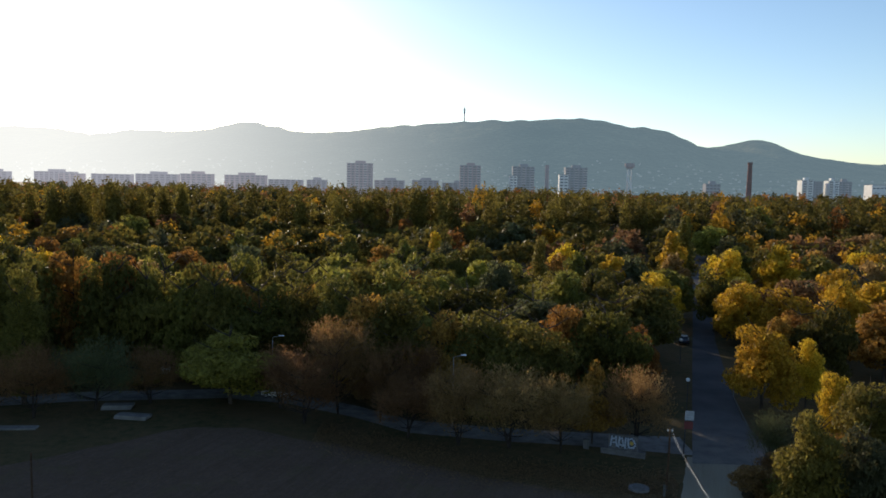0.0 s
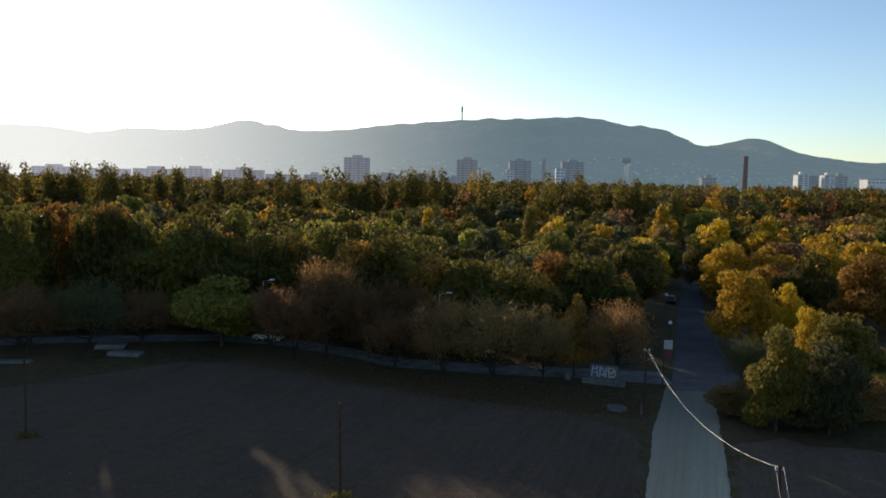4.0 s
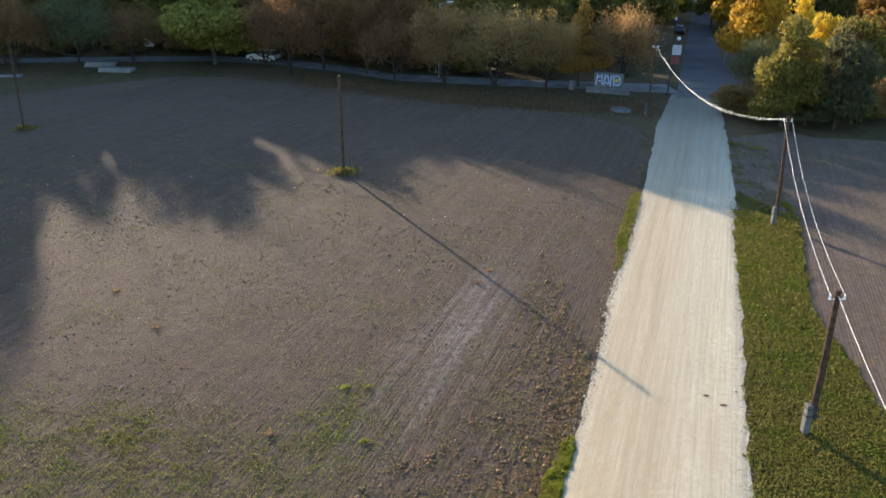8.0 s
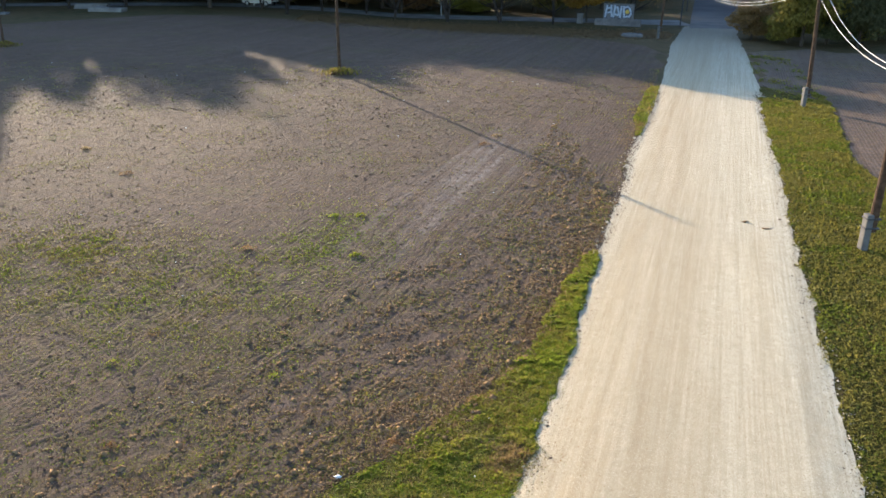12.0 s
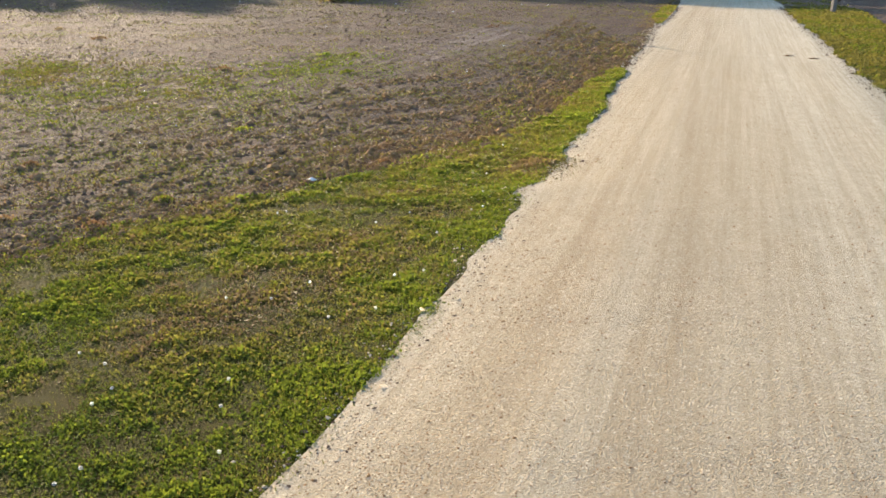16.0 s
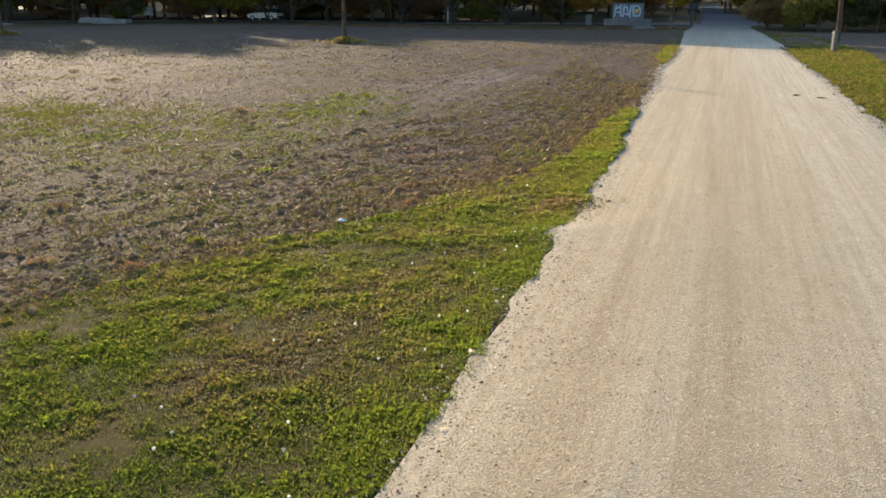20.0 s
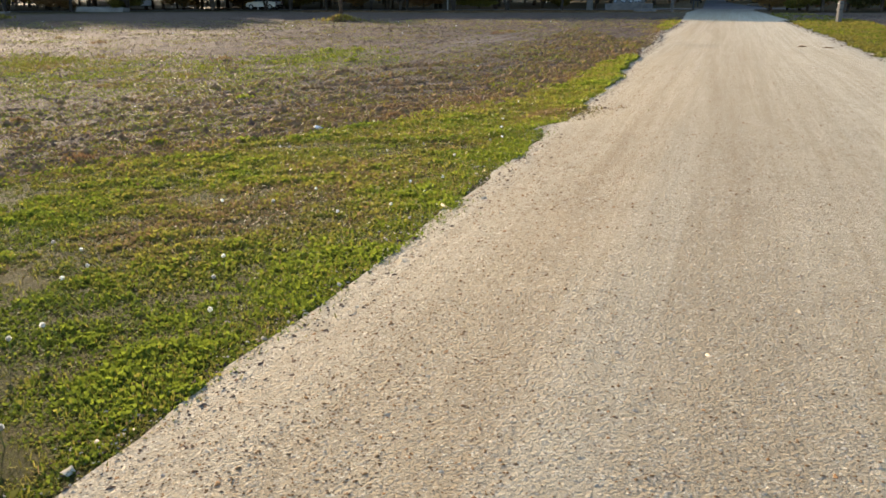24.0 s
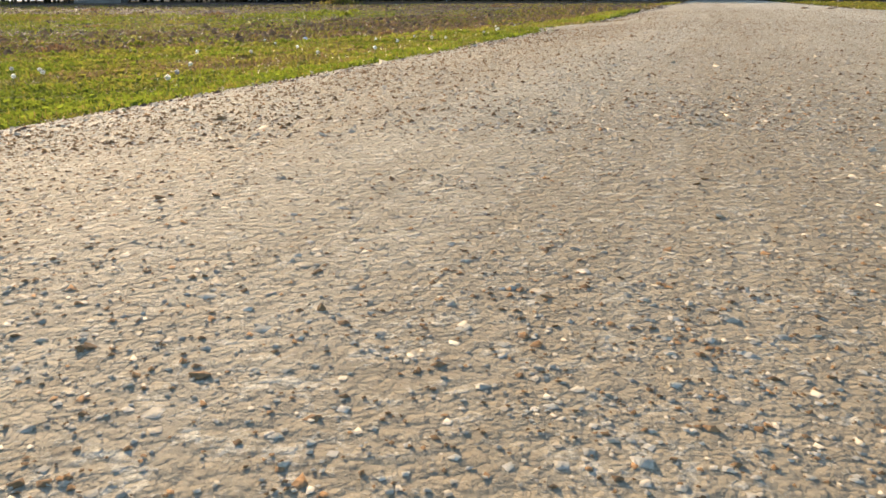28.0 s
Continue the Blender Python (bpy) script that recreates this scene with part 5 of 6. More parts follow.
def blades(x, y, size, up, wide, three=False):
    """One pointed leaf at each place: size long, leaning at random; up 0..1 how upright."""
    n = len(x)
    z = land(x, y) + 0.012
    a = gr.random(n) * 6.283
    up = np.broadcast_to(up, n)
    lean = (1 - up) * gr.uniform(0.4, 1.2, n)
    d = np.stack([np.cos(a) * lean, np.sin(a) * lean, np.clip(up * gr.uniform(0.5, 1.2, n), 0.08, 2)], -1)
    d /= np.linalg.norm(d, axis=1, keepdims=True)
    s = np.stack([-np.sin(a), np.cos(a), gr.normal(0, 0.25, n)], -1)
    base = np.stack([x, y, z], -1)
    L, W = size[:, None], (size * wide)[:, None]
    mid = base + d * L * 0.5
    tip = base + d * L
    tip[:, 2] -= (0.12 * size)
    if three:                                                    # some pointed, some broad at the end
        blunt = (gr.random(n) < 0.5)[:, None]
        V = np.stack([np.where(blunt, base, tip), np.where(blunt, tip, base) + s * W * 0.5, np.where(blunt, tip, base) - s * W * 0.5], 1).reshape(-1, 3)
        return V, np.arange(len(V)).reshape(-1, 3)
    V = np.stack([base, mid + s * W * 0.5, tip, mid - s * W * 0.5], 1).reshape(-1, 3)
    return V, np.arange(len(V)).reshape(-1, 4)


def grass(name, label, x, y, size, tone, up=0.6, wide=0.4, three=False):
    """tone 0 green, 1 yellowed, 2 dry."""
    V, F = blades(x, y, size, up, wide, three)
    o = new(name, nmesh(name, V, F, [FRESH, YELLOWED, DRY], tone))
    return tagged(o, label, "grass", kind="stuff")


def tones(x, y, dry):
    v = wob(x, y, 1.1) * 0.55 + wob(x + 9, y - 4, 0.37) * 0.45 + gr.normal(0, 0.3, len(x)) + dry
    return np.where(v > 0.86, 2, np.where(v > 0.16, 1, 0))


# left verge, thick near the landing place, thinner ahead
n = 880000
y = 3.0 + 21 * gr.random(n) ** 1.9
width = verge_w(y)
u = gr.random(n)
x = road_left(y) + 0.05 + 0.10 * wob(y, y * 0.3, 0.5) - u * (width * 1.08 + 0.1) - 0.08 * gr.random(n)
clump = vnoise(x, y, 0.16, 11, 3) * 0.65 + vnoise(x, y, 0.55, 12) * 0.5           # leafy cushions with trodden hollows between
brown = vnoise(x, y, 1.5, 13, 3) + 0.5 * vnoise(x, y, 0.4, 14)                     # patches that have dried out
strip = np.exp(-(u * width / np.interp(y, [3, 8, 13, 18], [0.55, 0.42, 0.6, 0.9])) ** 2)   # lush strip beside the gravel
yellow_spot = np.exp(-(((x - 3.05) / 0.4) ** 2 + ((y - 11.0) / 0.7) ** 2)) * 1.6
keep = (gr.random(n) < np.clip(0.92 + 0.28 * clump + 0.2 * strip, 0.62, 1)) & (u < 0.75 + 0.35 * gr.random(n)) & (width > 0.2)
x, y, u, yellow_spot, clump, brown, strip = x[keep], y[keep], u[keep], yellow_spot[keep], clump[keep], brown[keep], strip[keep]
size = np.interp(y, [3, 8, 14, 24], [0.0165, 0.027, 0.045, 0.074]) * np.exp(np.clip(gr.normal(0, 0.33, len(y)), -1, 0.5)) * np.clip(0.92 + 0.46 * clump, 0.5, 1.5)
dryness = 0.40 + yellow_spot + 0.85 * np.clip(brown, -0.6, 1) * (1 - strip) - 0.38 * strip - 0.30 * clump + 0.25 * (u > 0.75) + 0.2 * (y > 12) + gr.normal(0, 0.30, len(x))
grass("verge_grass", "short green clover and grass with brown dried patches", x, y, size, np.where(dryness > 1.05, 2, np.where(dryness > 0.36, 1, 0)),
      np.clip(0.38 + 0.20 * clump + 0.12 * strip, 0.18, 0.75), 0.58, True)
# the same verge beside and behind the landing place
n = 110000
y = -7 + 10.2 * gr.random(n)
y[70000:] = -7 + 17 * gr.random(n - 70000)
x = road_left(y) - 0.02 - 5.0 * gr.random(n) ** 1.2
x[70000:] = road_right(y[70000:]) + 0.05 + 5.0 * gr.random(n - 70000) ** 1.2
grass("near_verge_grass", "short green grass beside the landing place", x, y, 0.03 * gr.uniform(0.5, 1.7, n), np.minimum(tones(x, y, 0.15), 1), 0.4, 0.6, True)
# thin blades through it
n = 36000
y = 3.0 + 15 * gr.random(n) ** 1.6
width = verge_w(y)
x = road_left(y) - 0.03 - gr.random(n) ** 1.2 * width
keep = wob(x + 4, y, 0.6) * 0.6 + gr.random(n) > 0.35
x, y = x[keep], y[keep]
size = np.interp(y, [3, 8, 18], [0.028, 0.042, 0.08]) * gr.uniform(0.5, 1.5, len(y))
grass("thin_grass", "thin grass blades standing among the clover", x, y, size, tones(x, y, 0.1), 0.85, 0.10)
# longer blades at the very edge of the road
n = 7000
y = 3.0 + 14.5 * gr.random(n) ** 1.4
x = road_left(y) + 0.12 * wob(y, y * 0.3, 0.5) + gr.normal(0, 0.09, n) - 0.10
size = np.interp(y, [3, 8, 25], [0.030, 0.046, 0.09]) * gr.uniform(0.5, 1.5, n)
grass("edge_grass", "fringe of longer grass along the gravel edge", x, y, size, np.minimum(tones(x, y, 0.05), 1), 0.42, 0.14)
# a dry yellow tongue of grass on the gravel edge
n = 6000
x, y = gr.normal(3.15, 0.26, n), gr.normal(10.8, 0.26, n)
grass("dry_grass", "dry straw-yellow grass tongue on the gravel edge", x + 0.3 * (y - 11.0), y, 0.032 * gr.uniform(0.5, 1.6, n), np.where(gr.random(n) < 0.35, 2, 1), 0.3, 0.45, True)
# far strip of verge
n = 7000
y = 20 + 27 * gr.random(n)
keep = verge_w(y) > 0.15
y = y[keep]
n = len(y)
x = road_left(y) - gr.random(n) * 1.2 * verge_w(y)
grass("far_verge_grass", "thin strip of green grass beside the gravel", x, y, 0.10 * gr.uniform(0.5, 1.5, n), tones(x, y, 0.25), 0.45, 0.5)
# right verge
n = 210000
y = 9 + 52 * gr.random(n) ** 1.3
width = np.interp(y, [-30, 10, 24, 30, 41, 60], [7.5, 6.5, 4.3, 3.0, 3.6, 3.0])
u = gr.random(n) ** 1.1
x = road_right(y) + 0.02 + 0.15 * wob(y, y * 0.4, 0.6) + u * width
spot = np.exp(-(((x - 13.2) / 1.2) ** 2 + ((y - 22.5) / 1.6) ** 2)) * 0.9 + np.exp(-(((x - 20.0) / 1.0) ** 2 + ((y - 40.5) / 1.2) ** 2)) * 0.9
keep = ((wob(x, y, 0.8) * 0.5 + gr.random(n)) > -0.15) & ((y < 44 + 2.0 * wob(x, y, 1.5)) | ((wob(x + 2, y, 1.2) > 0.1) & (gr.random(n) < 0.06)))
x, y, spot = x[keep], y[keep], spot[keep]
size = np.interp(y, [9, 20, 60], [0.050, 0.072, 0.15]) * gr.uniform(0.5, 1.5, len(y))
grass("right_verge_grass", "green verge grass with straw-yellow patches by the poles", x, y, size, np.minimum(tones(x, y, 0.45 + spot + 0.55 * vnoise(x, y, 2.2, 31, 3)), 1), 0.38, 0.55, True)


def in_field(x, y):
    near = np.interp(x, [-120, -30, -8, -2.2, 0.3, 2.2, 3.1, 4.1, 5.95, 8.15, 11.0, 15.2, 18], [-30, -14, 0.5, 7.4, 10.6, 11.9, 13.2, 15.6, 20.6, 27.5, 38.5, 52, 60])
    far_edge = np.interp(x, [-41, -33, -29, -22, -9, 2.5, 13, 17.5, 18], [75, 83, 88, 88, 82, 75.4, 71.7, 66, 60])
    return (y > near) & (y < far_edge), y - near


# weeds in the tilled field: a green band, and dry turned turf along its edge
n = 520000
y = 4 + 50 * gr.random(n) ** 1.6
x = -0.62 * y + (0.62 * y + np.interp(y, [4, 27, 60], [1, 8, 18])) * gr.random(n) + 0.3
ok, depth = in_field(x, y)
band = np.exp(-((depth - 7.5 - 2.5 * wob(x, y, 6)) / 4.0) ** 2) * smooth(-16, -3, -np.abs(x + 4))
edge = np.exp(-(depth / 1.9) ** 2)
patch = wob(x, y, 1.6) * 0.45 + wob(x + 5, y, 0.5) * 0.4
patch = patch * 0.5 + vnoise(x, y, 0.9, 21, 3) * 0.8
keep = ok & (gr.random(n) + patch * 0.5 < 0.045 + 0.30 * band + 0.72 * edge)
x, y, band, edge, depth = x[keep], y[keep], band[keep], edge[keep], depth[keep]
size = np.interp(y, [4, 10, 20, 54], [0.022, 0.028, 0.040, 0.08]) * gr.uniform(0.5, 1.5, len(y))
grass("field_weeds", "sparse weeds and turned dry turf in the tilled field", x, y, size, tones(x, y, 0.6 + 0.7 * edge - 0.3 * band), 0.35, 0.6, True)

# the patches where weeds have come up again
px, py, pt = [], [], []
for cx, cy, rx, ry, tone in PATCHES:
    n = int(1100 * rx * ry + 900)
    u, v = gr.normal(0, 0.55, n) * rx, gr.normal(0, 0.55, n) * ry
    px.append(cx + u * 0.948 + v * 0.317)
    py.append(cy - u * 0.317 + v * 0.948)
    pt.append(np.full(n, (-0.45, 0.15, 0.75)[tone]))
x, y, d = np.concatenate(px), np.concatenate(py), np.concatenate(pt)
comb = np.sin((x * 0.948 - y * 0.317) * 6.283 / 0.42 + 1.5 * wob(x, y, 3))
keep = in_field(x, y)[0] & (wob(x, y, 0.55) * 0.6 + wob(x + 3, y, 0.2) * 0.3 + 0.25 * comb + gr.random(len(x)) > 0.42)
x, y, d = x[keep], y[keep], d[keep]
size = np.interp(y, [4, 10, 20, 34], [0.020, 0.030, 0.050, 0.07]) * gr.uniform(0.5, 1.6, len(y))
grass("patch_weeds", "patches of green and dry weeds in the tilled field", x, y, size, tones(x, y, d), 0.4, 0.6, True)

# fallen leaves along the far edge of the field, by the path
n = 26000
x = gr.uniform(-14, 22, n)
y = np.interp(x, [-14, -9, 2.5, 13, 22], [87, 84, 78, 75, 74]) + gr.normal(0, 2.0, n)
x, y = x[x < road_left(y) - 0.4], y[x < road_left(y) - 0.4]
grass("fallen_leaves", "drift of brown fallen leaves along the field edge", x, y, 0.15 * gr.uniform(0.5, 1.5, len(x)), np.full(len(x), 2), 0.2, 0.8)

# clods of earth
OCT = np.array([(1, 0, 0), (0, 1, 0), (-1, 0, 0), (0, -1, 0), (0, 0, 1), (0, 0, -0.6)])
OCT_F = np.array([(0, 1, 4), (1, 2, 4), (2, 3, 4), (3, 0, 4), (1, 0, 5), (2, 1, 5), (3, 2, 5), (0, 3, 5)])


def chips(x, y, r, flat, lift):
    """Small half-buried chips: the upper half of a lump."""
    n = len(x)
    V = OCT[None, :5] * gr.uniform(0.5, 1.3, (n, 5, 1)) * r[:, None, None]
    V[:, :, 2] *= np.reshape(flat, (-1, 1))
    V[:, :4, 2] -= 0.12 * r[:, None]
    V[:, 4, :2] += gr.normal(0, 0.45, (n, 2)) * r[:, None]
    a = gr.random(n) * 6.283
    c, s = np.cos(a)[:, None], np.sin(a)[:, None]
    V = np.stack([V[:, :, 0] * c - V[:, :, 1] * s, V[:, :, 0] * s + V[:, :, 1] * c, V[:, :, 2]], -1)
    V += np.stack([x, y, land(x, y) + lift], -1)[:, None, :]
    F = OCT_F[None, :4] + (np.arange(n) * 5)[:, None, None]
    return V.reshape(-1, 3), F.reshape(-1, 3)


def lumps(x, y, r, flat, lift):
    n = len(x)
    V = OCT[None] * gr.uniform(0.55, 1.25, (n, 6, 1)) * r[:, None, None] * np.array([1, 1, 1])
    V[:, :, 2] *= flat
    a = gr.random(n) * 6.283
    c, s = np.cos(a)[:, None], np.sin(a)[:, None]
    V = np.stack([V[:, :, 0] * c - V[:, :, 1] * s, V[:, :, 0] * s + V[:, :, 1] * c, V[:, :, 2]], -1)
    V += np.stack([x, y, land(x, y) + lift + r * flat * 0.15], -1)[:, None, :]
    F = OCT_F[None] + (np.arange(n) * 6)[:, None, None]
    return V.reshape(-1, 3), F.reshape(-1, 3)


n = 90000
y = 5 + 55 * gr.random(n) ** 1.5
x = -0.62 * y + (0.62 * y + np.interp(y, [4, 27, 60], [1, 8, 18])) * gr.random(n) + 0.3
ok, depth = in_field(x, y)
rows = np.sin((x * 0.948 - y * 0.317) * 6.283 / 0.62 + 1.2 * wob(x, y, 5))
keep = ok & (gr.random(n) < 0.10 + 0.5 * (rows > 0.15) + 0.3 * np.exp(-(depth / 2.0) ** 2))
x, y = x[keep], y[keep]
r = np.interp(y, [5, 12, 25, 60], [0.010, 0.013, 0.015, 0.024]) * np.exp(gr.normal(0, 0.55, len(x)))
V, F = chips(x, y, r * 1.15, 0.7, 0.010)
tagged(new("soil_clods", nmesh("soil_clods", V, F, CLOD)), "loose grey-brown clods of tilled earth", "soil", kind="stuff")
n = 16000
y = 14 + 44 * gr.random(n)
x = road_right(y) + np.interp(y, [10, 24, 30, 41, 60], [5.9, 3.8, 2.6, 3.2, 2.6]) + 16 * gr.random(n)
V, F = chips(x, y, np.interp(y, [14, 60], [0.016, 0.032]) * np.exp(gr.normal(0, 0.45, n)), 0.5, 0.010)
tagged(new("soil_clods_beyond", nmesh("soil_clods_beyond", V, F, CLOD)), "clods of earth in the field beyond the poles", "soil", kind="stuff")

# small straw-brown clods scattered over the far rows
n = 46000
y = 12 + 36 * gr.random(n) ** 1.15
x = -0.62 * y + (0.62 * y + np.interp(y, [4, 27, 60], [1, 8, 18])) * gr.random(n) + 0.3
ok, depth = in_field(x, y)
rows = np.sin((x * 0.948 - y * 0.317) * 6.283 / 0.45 + 1.5 * vnoise(x, y, 3.0, 41))
keep = ok & (depth > 0.4) & (gr.random(n) < np.clip(0.12 + 0.12 * (rows > 0.2) + 0.42 * vnoise(x, y, 1.8, 42, 3), 0.03, 0.8))
x, y = x[keep], y[keep]
V, F = lumps(x, y, np.interp(y, [12, 25, 48], [0.016, 0.032, 0.050]) * np.exp(np.clip(gr.normal(0, 0.5, len(x)), -1.2, 0.8)), 0.5, 0.004)
STRAW = plain_material("straw_clod", (0.250, 0.175, 0.100), 1.0, 0, 0.5, 10.0, 0.02)
tagged(new("straw_clods", nmesh("straw_clods", V, F, [STRAW, CLOD], np.repeat((gr.random(len(x)) < 0.4).astype(int), 8))), "small straw-brown clods over the tilled rows", "soil", kind="stuff")

# ridges of turned turf along the edge of the field
n = 15000
x = gr.uniform(-9, 7.2, n)
near = np.interp(x, [-8, -2.2, 0.3, 2.2, 3.1, 4.1, 5.95, 8.15, 11.0], [0.5, 7.4, 10.6, 11.9, 13.2, 15.6, 20.6, 27.5, 38.5])
ridge = gr.choice([0.25, 0.7, 1.25, 1.9, 2.8, 3.7, 4.8, 6.2], n, p=[0.19, 0.18, 0.15, 0.12, 0.12, 0.10, 0.08, 0.06])
y = near + ridge * np.interp(x, [-9, 3, 7], [1.1, 1.3, 2.2]) + gr.normal(0, 0.09, n) * (1 + 0.4 * ridge) + 0.12 * wob(x, x, 0.8)
x = x + gr.normal(0, 0.1, n)
TURF = plain_material("turned_turf", (0.265, 0.160, 0.080), 1.0, 0, 0.5, 12.0, 0.02)
r = np.interp(y, [5, 12, 25], [0.020, 0.030, 0.042]) * np.exp(gr.normal(0, 0.45, n))
V, F = lumps(x, y, r, 0.65, 0.006)
tagged(new("turned_turf", nmesh("turned_turf", V, F, TURF)), "ridges of turned brown turf at the field edge", "soil", kind="stuff")
k = gr.integers(0, n, 34000)
xs, ys = x[k] + gr.normal(0, 0.05, 34000), y[k] + gr.normal(0, 0.05, 34000)
grass("ridge_weeds", "dry brown roots and blades on the turf ridges", xs, ys, np.interp(ys, [5, 25], [0.05, 0.10]) * gr.uniform(0.4, 1.2, 34000), tones(xs, ys, 0.75), 0.4, 0.25, True)


def tuft(x, y, r, count, size, tone, name, label):
    """A turf heap: low mound of earth with leaves all over it."""
    t = thing(name, x, y, float(land(x, y)), label=label, category="weed" if tone < 2 else "turf", group="clumps in the field")
    V, F = lumps(np.array([0.0]), np.array([0.0]), np.array([r * 0.75]), 0.28, 0)
    V[:, 2] -= float(land(0, 0))
    under(new("mound", nmesh("mound", V, F, CLOD)), t)
    xs, ys = gr.normal(0, r * 0.55, count), gr.normal(0, r * 0.55, count)
    V, F = blades(xs, ys, size * gr.uniform(0.5, 1.5, count), 0.75, 0.35)
    V[:, 2] -= np.repeat(land(xs, ys), 4)
    V[:, 2] += np.repeat(np.clip(0.32 * r * (1 - np.hypot(xs, ys) / r), 0, 1), 4)
    tn = np.clip(tone + (gr.random(count) < 0.25), 0, 2).astype(int)
    under(new("leaves", nmesh("leaves", V, F, [FRESH, YELLOWED, DRY], tn)), t)


for x, y, r, tn in [(3.32, 32.4, 0.35, 2), (3.9, 33.9, 0.3, 2), (-3.6, 20.3, 0.34, 2), (-0.8, 23.2, 0.26, 0), (-1.6, 23.1, 0.24, 0), (-0.6, 20.0, 0.2, 0), (-1.8, 8.75, 0.24, 2), (-2.9, 9.0, 0.16, 2),
                    (0.05, 9.9, 0.16, 0), (-1.42, 9.75, 0.15, 0), (-1.5, 13.75, 0.17, 0), (-9.6, 27.4, 0.28, 2), (-12.5, 30.8, 0.3, 2), (2.35, 12.9, 0.17, 2), (-4.9, 14.2, 0.18, 0), (1.0, 11.6, 0.16, 2), (-3.8, 11.4, 0.17, 2)]:
    tuft(x, y, r * 0.7, 110, 0.04 if y < 18 else 0.06, tn, "weed_clump" if tn < 2 else "turf_clump", "leafy green weed clump in tilled soil" if tn < 2 else "upturned clump of dry brown turf")
tuft(-5.0, 50.1, 0.9, 400, 0.22, 1, "grass_tuft", "patch of green grass at the foot of a pole")
tuft(-31.5, 61.0, 0.8, 300, 0.22, 1, "grass_tuft", "patch of green grass at the foot of a pole")

# dandelion clocks on the verge
head_P = gr.normal(size=(110, 3))
head_P /= np.linalg.norm(head_P, axis=1, keepdims=True)
side = np.cross(head_P, gr.normal(size=(110, 3)))
side /= np.linalg.norm(side, axis=1, keepdims=True)
tip = head_P * 0.0095
up2 = np.cross(head_P, side)
HV = np.stack([head_P * 0.003, tip + side * 0.0032, tip + up2 * 0.0032 + head_P * 0.002, tip - side * 0.0032], 1).reshape(-1, 3)
HEAD = nmesh("seed_head", HV, np.arange(len(HV)).reshape(-1, 4), PUFF)
bm = bmesh.new()
tube(bm, (0, 0, -0.01), (0.006, 0.003, 0.5), 0.0022, 0.0018, 6)
tube(bm, (0.006, 0.003, 0.5), (0.004, 0, 1.0), 0.0018, 0.0016, 6)
STEM = bpy.data.meshes.new("stem")
bm.to_mesh(STEM)
bm.free()
STEM.materials.append(STALK)


def dandelion(x, y, h):
    d = thing("dandelion", x, y, float(land(x, y)), gr.random() * 360, label="white dandelion seed head on a thin stalk", category="flower", group="dandelions on the verge")
    s = under(new("stem", STEM), d)
    s.scale = (1, 1, h)
    o = under(new("seed_head", HEAD), d)
    o.location = (0.004, 0, h)


for x, y in [(1.46, 7.08), (1.7, 7.15), (1.03, 6.31), (0.16, 6.68), (0.77, 6.98), (0.52, 6.67), (2.13, 8.98), (2.25, 9.04), (1.79, 8.28), (1.49, 8.97), (1.16, 8.66), (0.54, 5.37), (0.57, 5.06),
             (0.71, 4.56), (-0.18, 5.29), (-0.22, 5.1), (-0.07, 4.3), (0.33, 3.53), (0.01, 4.43), (-0.61, 5.8)]:
    dandelion(x, y, 0.085 + 0.03 * gr.random())
for i in range(8):
    y = float(3.6 + 9.5 * gr.random() ** 1.2)
    x = float(road_left(y) - 0.15 - gr.random() * np.interp(y, [3, 10, 13], [3.2, 2.4, 1.2]))
    dandelion(x, y, float(gr.uniform(0.05, 0.12)))

# white litter and pale stones in the field
for i in range(46):
    y = float(8 + 46 * gr.random() ** 1.2)
    x = float(-0.5 * y + (0.5 * y + np.interp(y, [4, 27, 60], [0, 7, 16])) * gr.random())
    if not bool(in_field(np.array([x]), np.array([y]))[0][0]):
        continue
    V, F = lumps(np.array([x]), np.array([y]), np.array([float(np.interp(y, [8, 54], [0.018, 0.055]))]) * gr.uniform(0.6, 1.3), 0.5, 0.015)
    tagged(new("pale_stone", nmesh("pale_stone", V, F, WHITE)), "pale stone lying on the tilled soil", "stone", "pale stones in the field")
V, F = lumps(np.array([0.15]), np.array([10.65]), np.array([0.07]), 0.4, 0.02)
tagged(new("paper_scrap", nmesh("paper_scrap", V, F, WHITE)), "crumpled white paper scrap on the soil", "litter")
for x, y in [(11.26, 22.4), (10.85, 23.0)]:
    V, F = lumps(np.array([x]), np.array([y]), np.array([0.16]), 0.22, 0.03)
    V[:, 1] = y + (V[:, 1] - y) * 0.5
    tagged(new("dark_stone", nmesh("dark_stone", V, F, DARK_STONE)), "dark flat stone lying on the gravel road", "stone", "dark stones on the road")

# grit and crumbs of soil along both edges of the gravel
n = 16000
y = 1.5 + 44 * gr.random(n) ** 1.6
side_l = gr.random(n) < 0.6
x = np.where(side_l, road_left(y) + 0.05, road_right(y) - 0.05) + gr.normal(0, 0.14, n)
V, F = chips(x, y, np.interp(y, [1.5, 8, 45], [0.0045, 0.008, 0.03]) * np.exp(gr.normal(0, 0.5, n)), 0.5, 0.024)
tagged(new("edge_grit", nmesh("edge_grit", V, F, [STONE, CLOD], np.repeat((gr.random(n) < 0.55).astype(int), 4))), "grit and crumbs of soil along the road edge", "gravel", kind="stuff")

# ---- gravel on the road ----
def on_road(n, y0, y1, power, x0=None, x1=None):
    y = y0 + (y1 - y0) * gr.random(n) ** power
    a, b = road_left(y) + 0.03, road_right(y) - 0.05
    if x1 is not None:
        b = np.minimum(b, x1)
    return a + (b - a) * gr.random(n), y


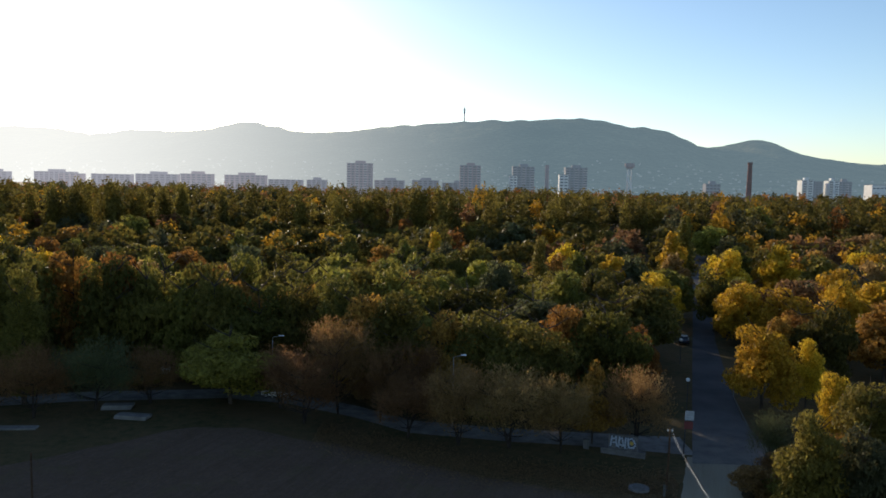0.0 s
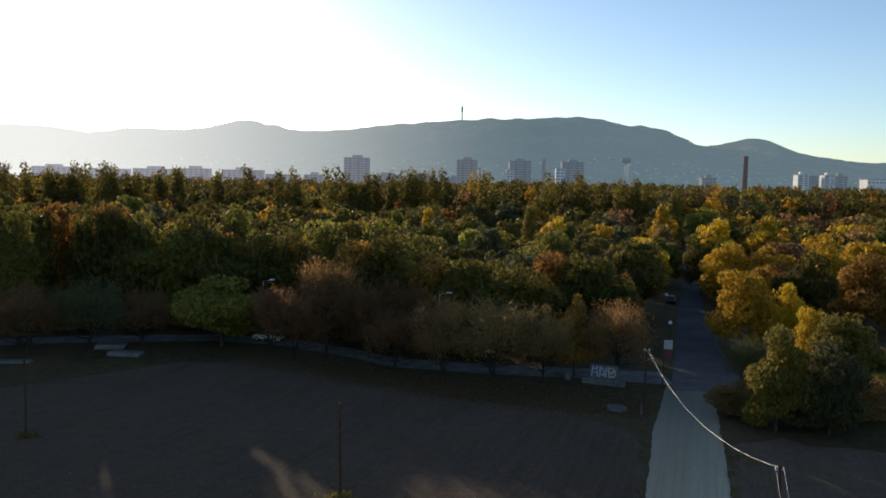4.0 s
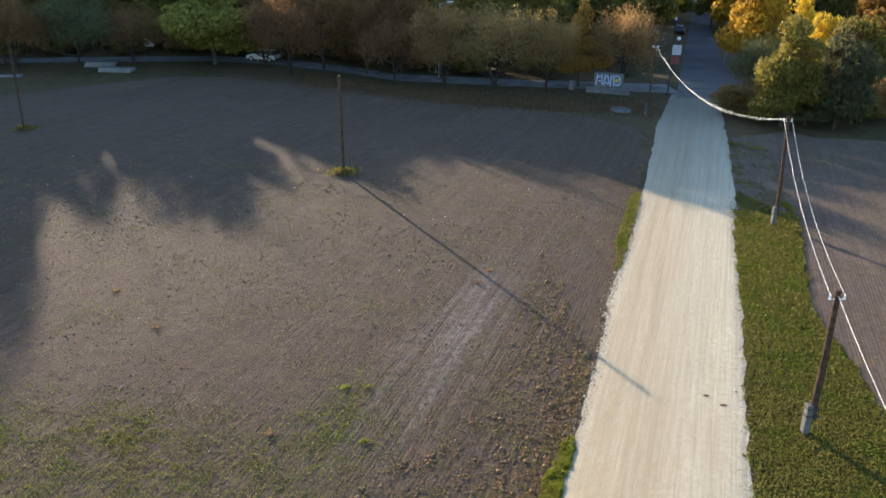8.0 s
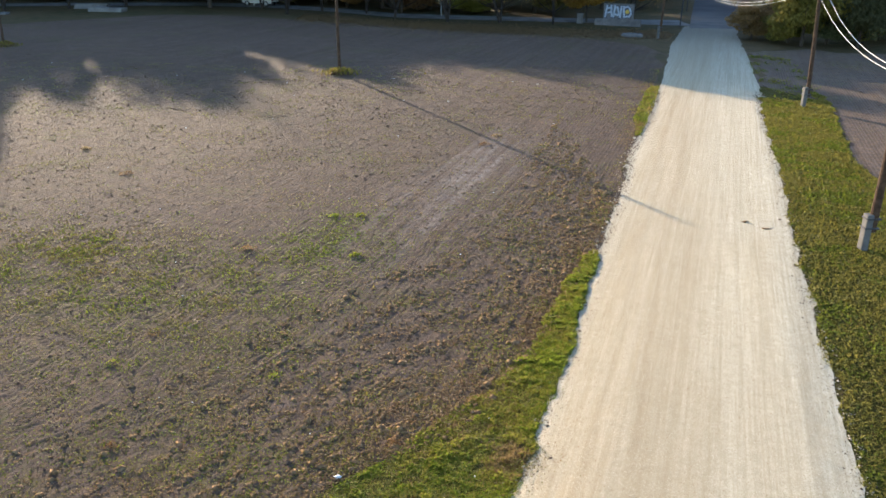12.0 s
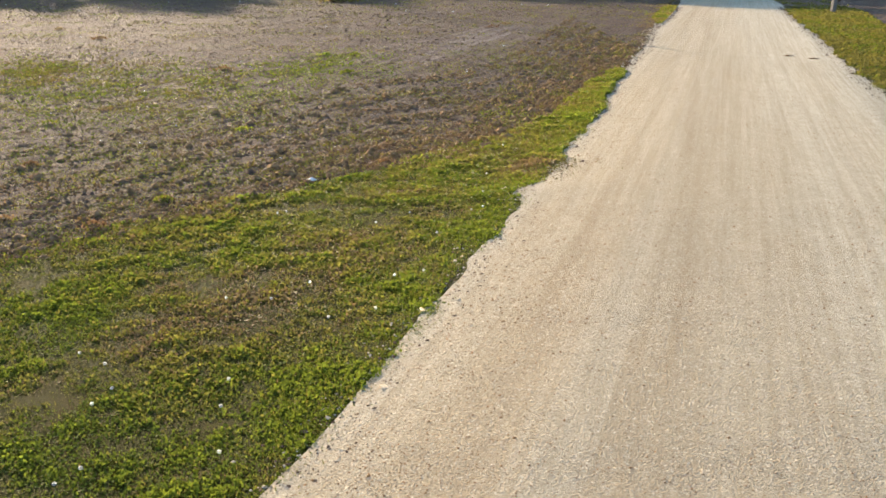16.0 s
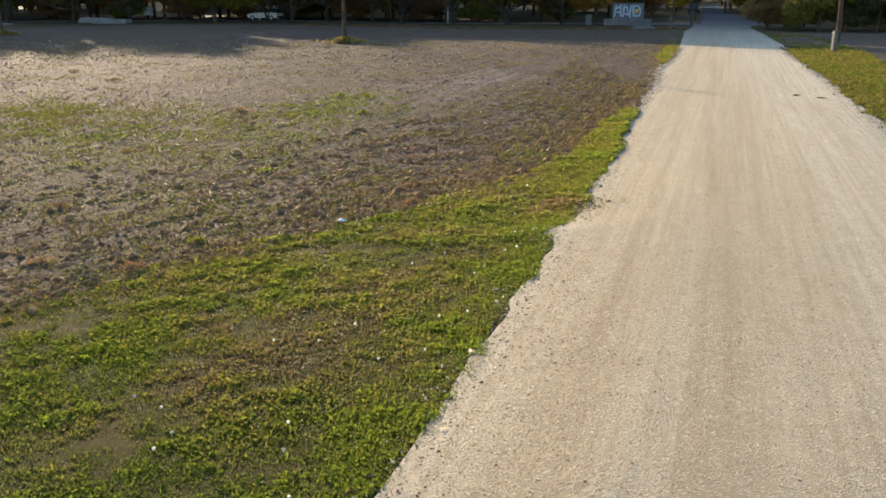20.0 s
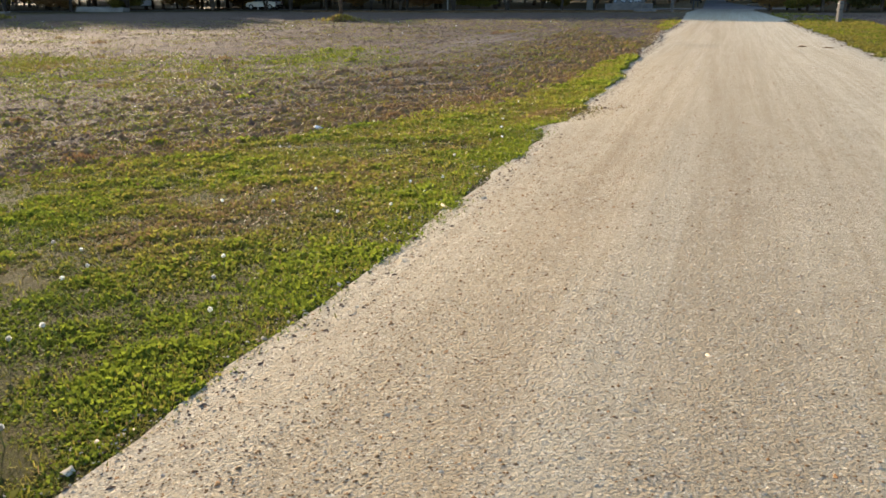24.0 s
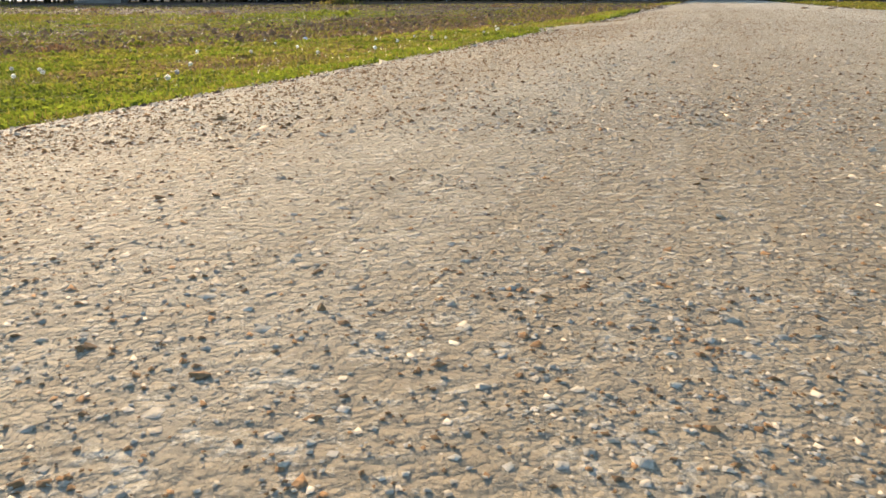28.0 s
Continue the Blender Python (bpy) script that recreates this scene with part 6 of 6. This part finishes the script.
parts_V, parts_F, parts_M, k = [], [], [], 0
for n, y0, y1, x1, r in [(60000, 1.35, 3.0, 3.2, 0.0021), (46000, 1.5, 4.6, 4.4, 0.0034), (44000, 2.6, 9.0, 7.0, 0.0056), (16000, 6, 17, 9.5, 0.0085)]:
    x, y = on_road(n, y0, y1, 1.2, x1=x1)
    dens = 0.5 + 0.5 * wob(x, y, 0.5) + 0.35 * wob(x + 2, y, 0.13)
    keep = gr.random(len(x)) < np.clip(0.25 + 0.8 * dens + 0.6 * np.exp(-((x - road_left(y) - 0.7) / 0.45) ** 2), 0.06, 1)
    x, y = x[keep], y[keep]
    dark = gr.random(len(x)) < np.clip(0.34 + 0.40 * np.exp(-((x - road_left(y) - 0.55) / 0.45) ** 2), 0, 0.8)
    tall = 0.62 if r < 0.004 else 1.0
    V, F = chips(x, y, r * np.where(dark, 0.72, 0.80) * np.exp(gr.normal(0, 0.40, len(x))), np.where(dark, 0.62, 0.36) * tall, 0.0247)
    parts_V.append(V)
    parts_F.append(F + k)
    parts_M.append(np.repeat(dark.astype(int), 4))
    k += len(V)
gravel = new("gravel", nmesh("gravel", np.concatenate(parts_V), np.concatenate(parts_F), [STONE, DARK_STONE], np.concatenate(parts_M)))
tagged(gravel, "loose pale and dark limestone chips on the road", "gravel", kind="stuff")
ROAD = bpy.data.objects["road"]
bm = bmesh.new()
bmesh.ops.create_icosphere(bm, subdivisions=1, radius=1)
for v in bm.verts:
    v.co = v.co * (1 + 0.35 * math.sin(5 * v.co.x + 3 * v.co.y + 7 * v.co.z))
    v.co.z *= 0.55
CHIPS = []
for mat in (STONE, DARK_STONE):
    me = bpy.data.meshes.new("stone")
    bm.to_mesh(me)
    me.materials.append(mat)
    CHIPS.append(me)
bm.free()
x, y = on_road(280, 1.5, 4.2, 1.1, x1=3.9)
for i in range(280):
    o = under(new("stone", CHIPS[1 if gr.random() < 0.6 else 0]), ROAD)
    r = float(0.0034 * math.exp(gr.normal(0, 0.32)))
    o.matrix_basis = Matrix.LocRotScale((float(x[i]), float(y[i]), float(land(x[i], y[i])) + 0.024 + r * 0.12),
                                        Euler((gr.normal(0, 0.25), gr.normal(0, 0.25), gr.random() * 6.28)), (r * 1.5, r, r * 0.7))
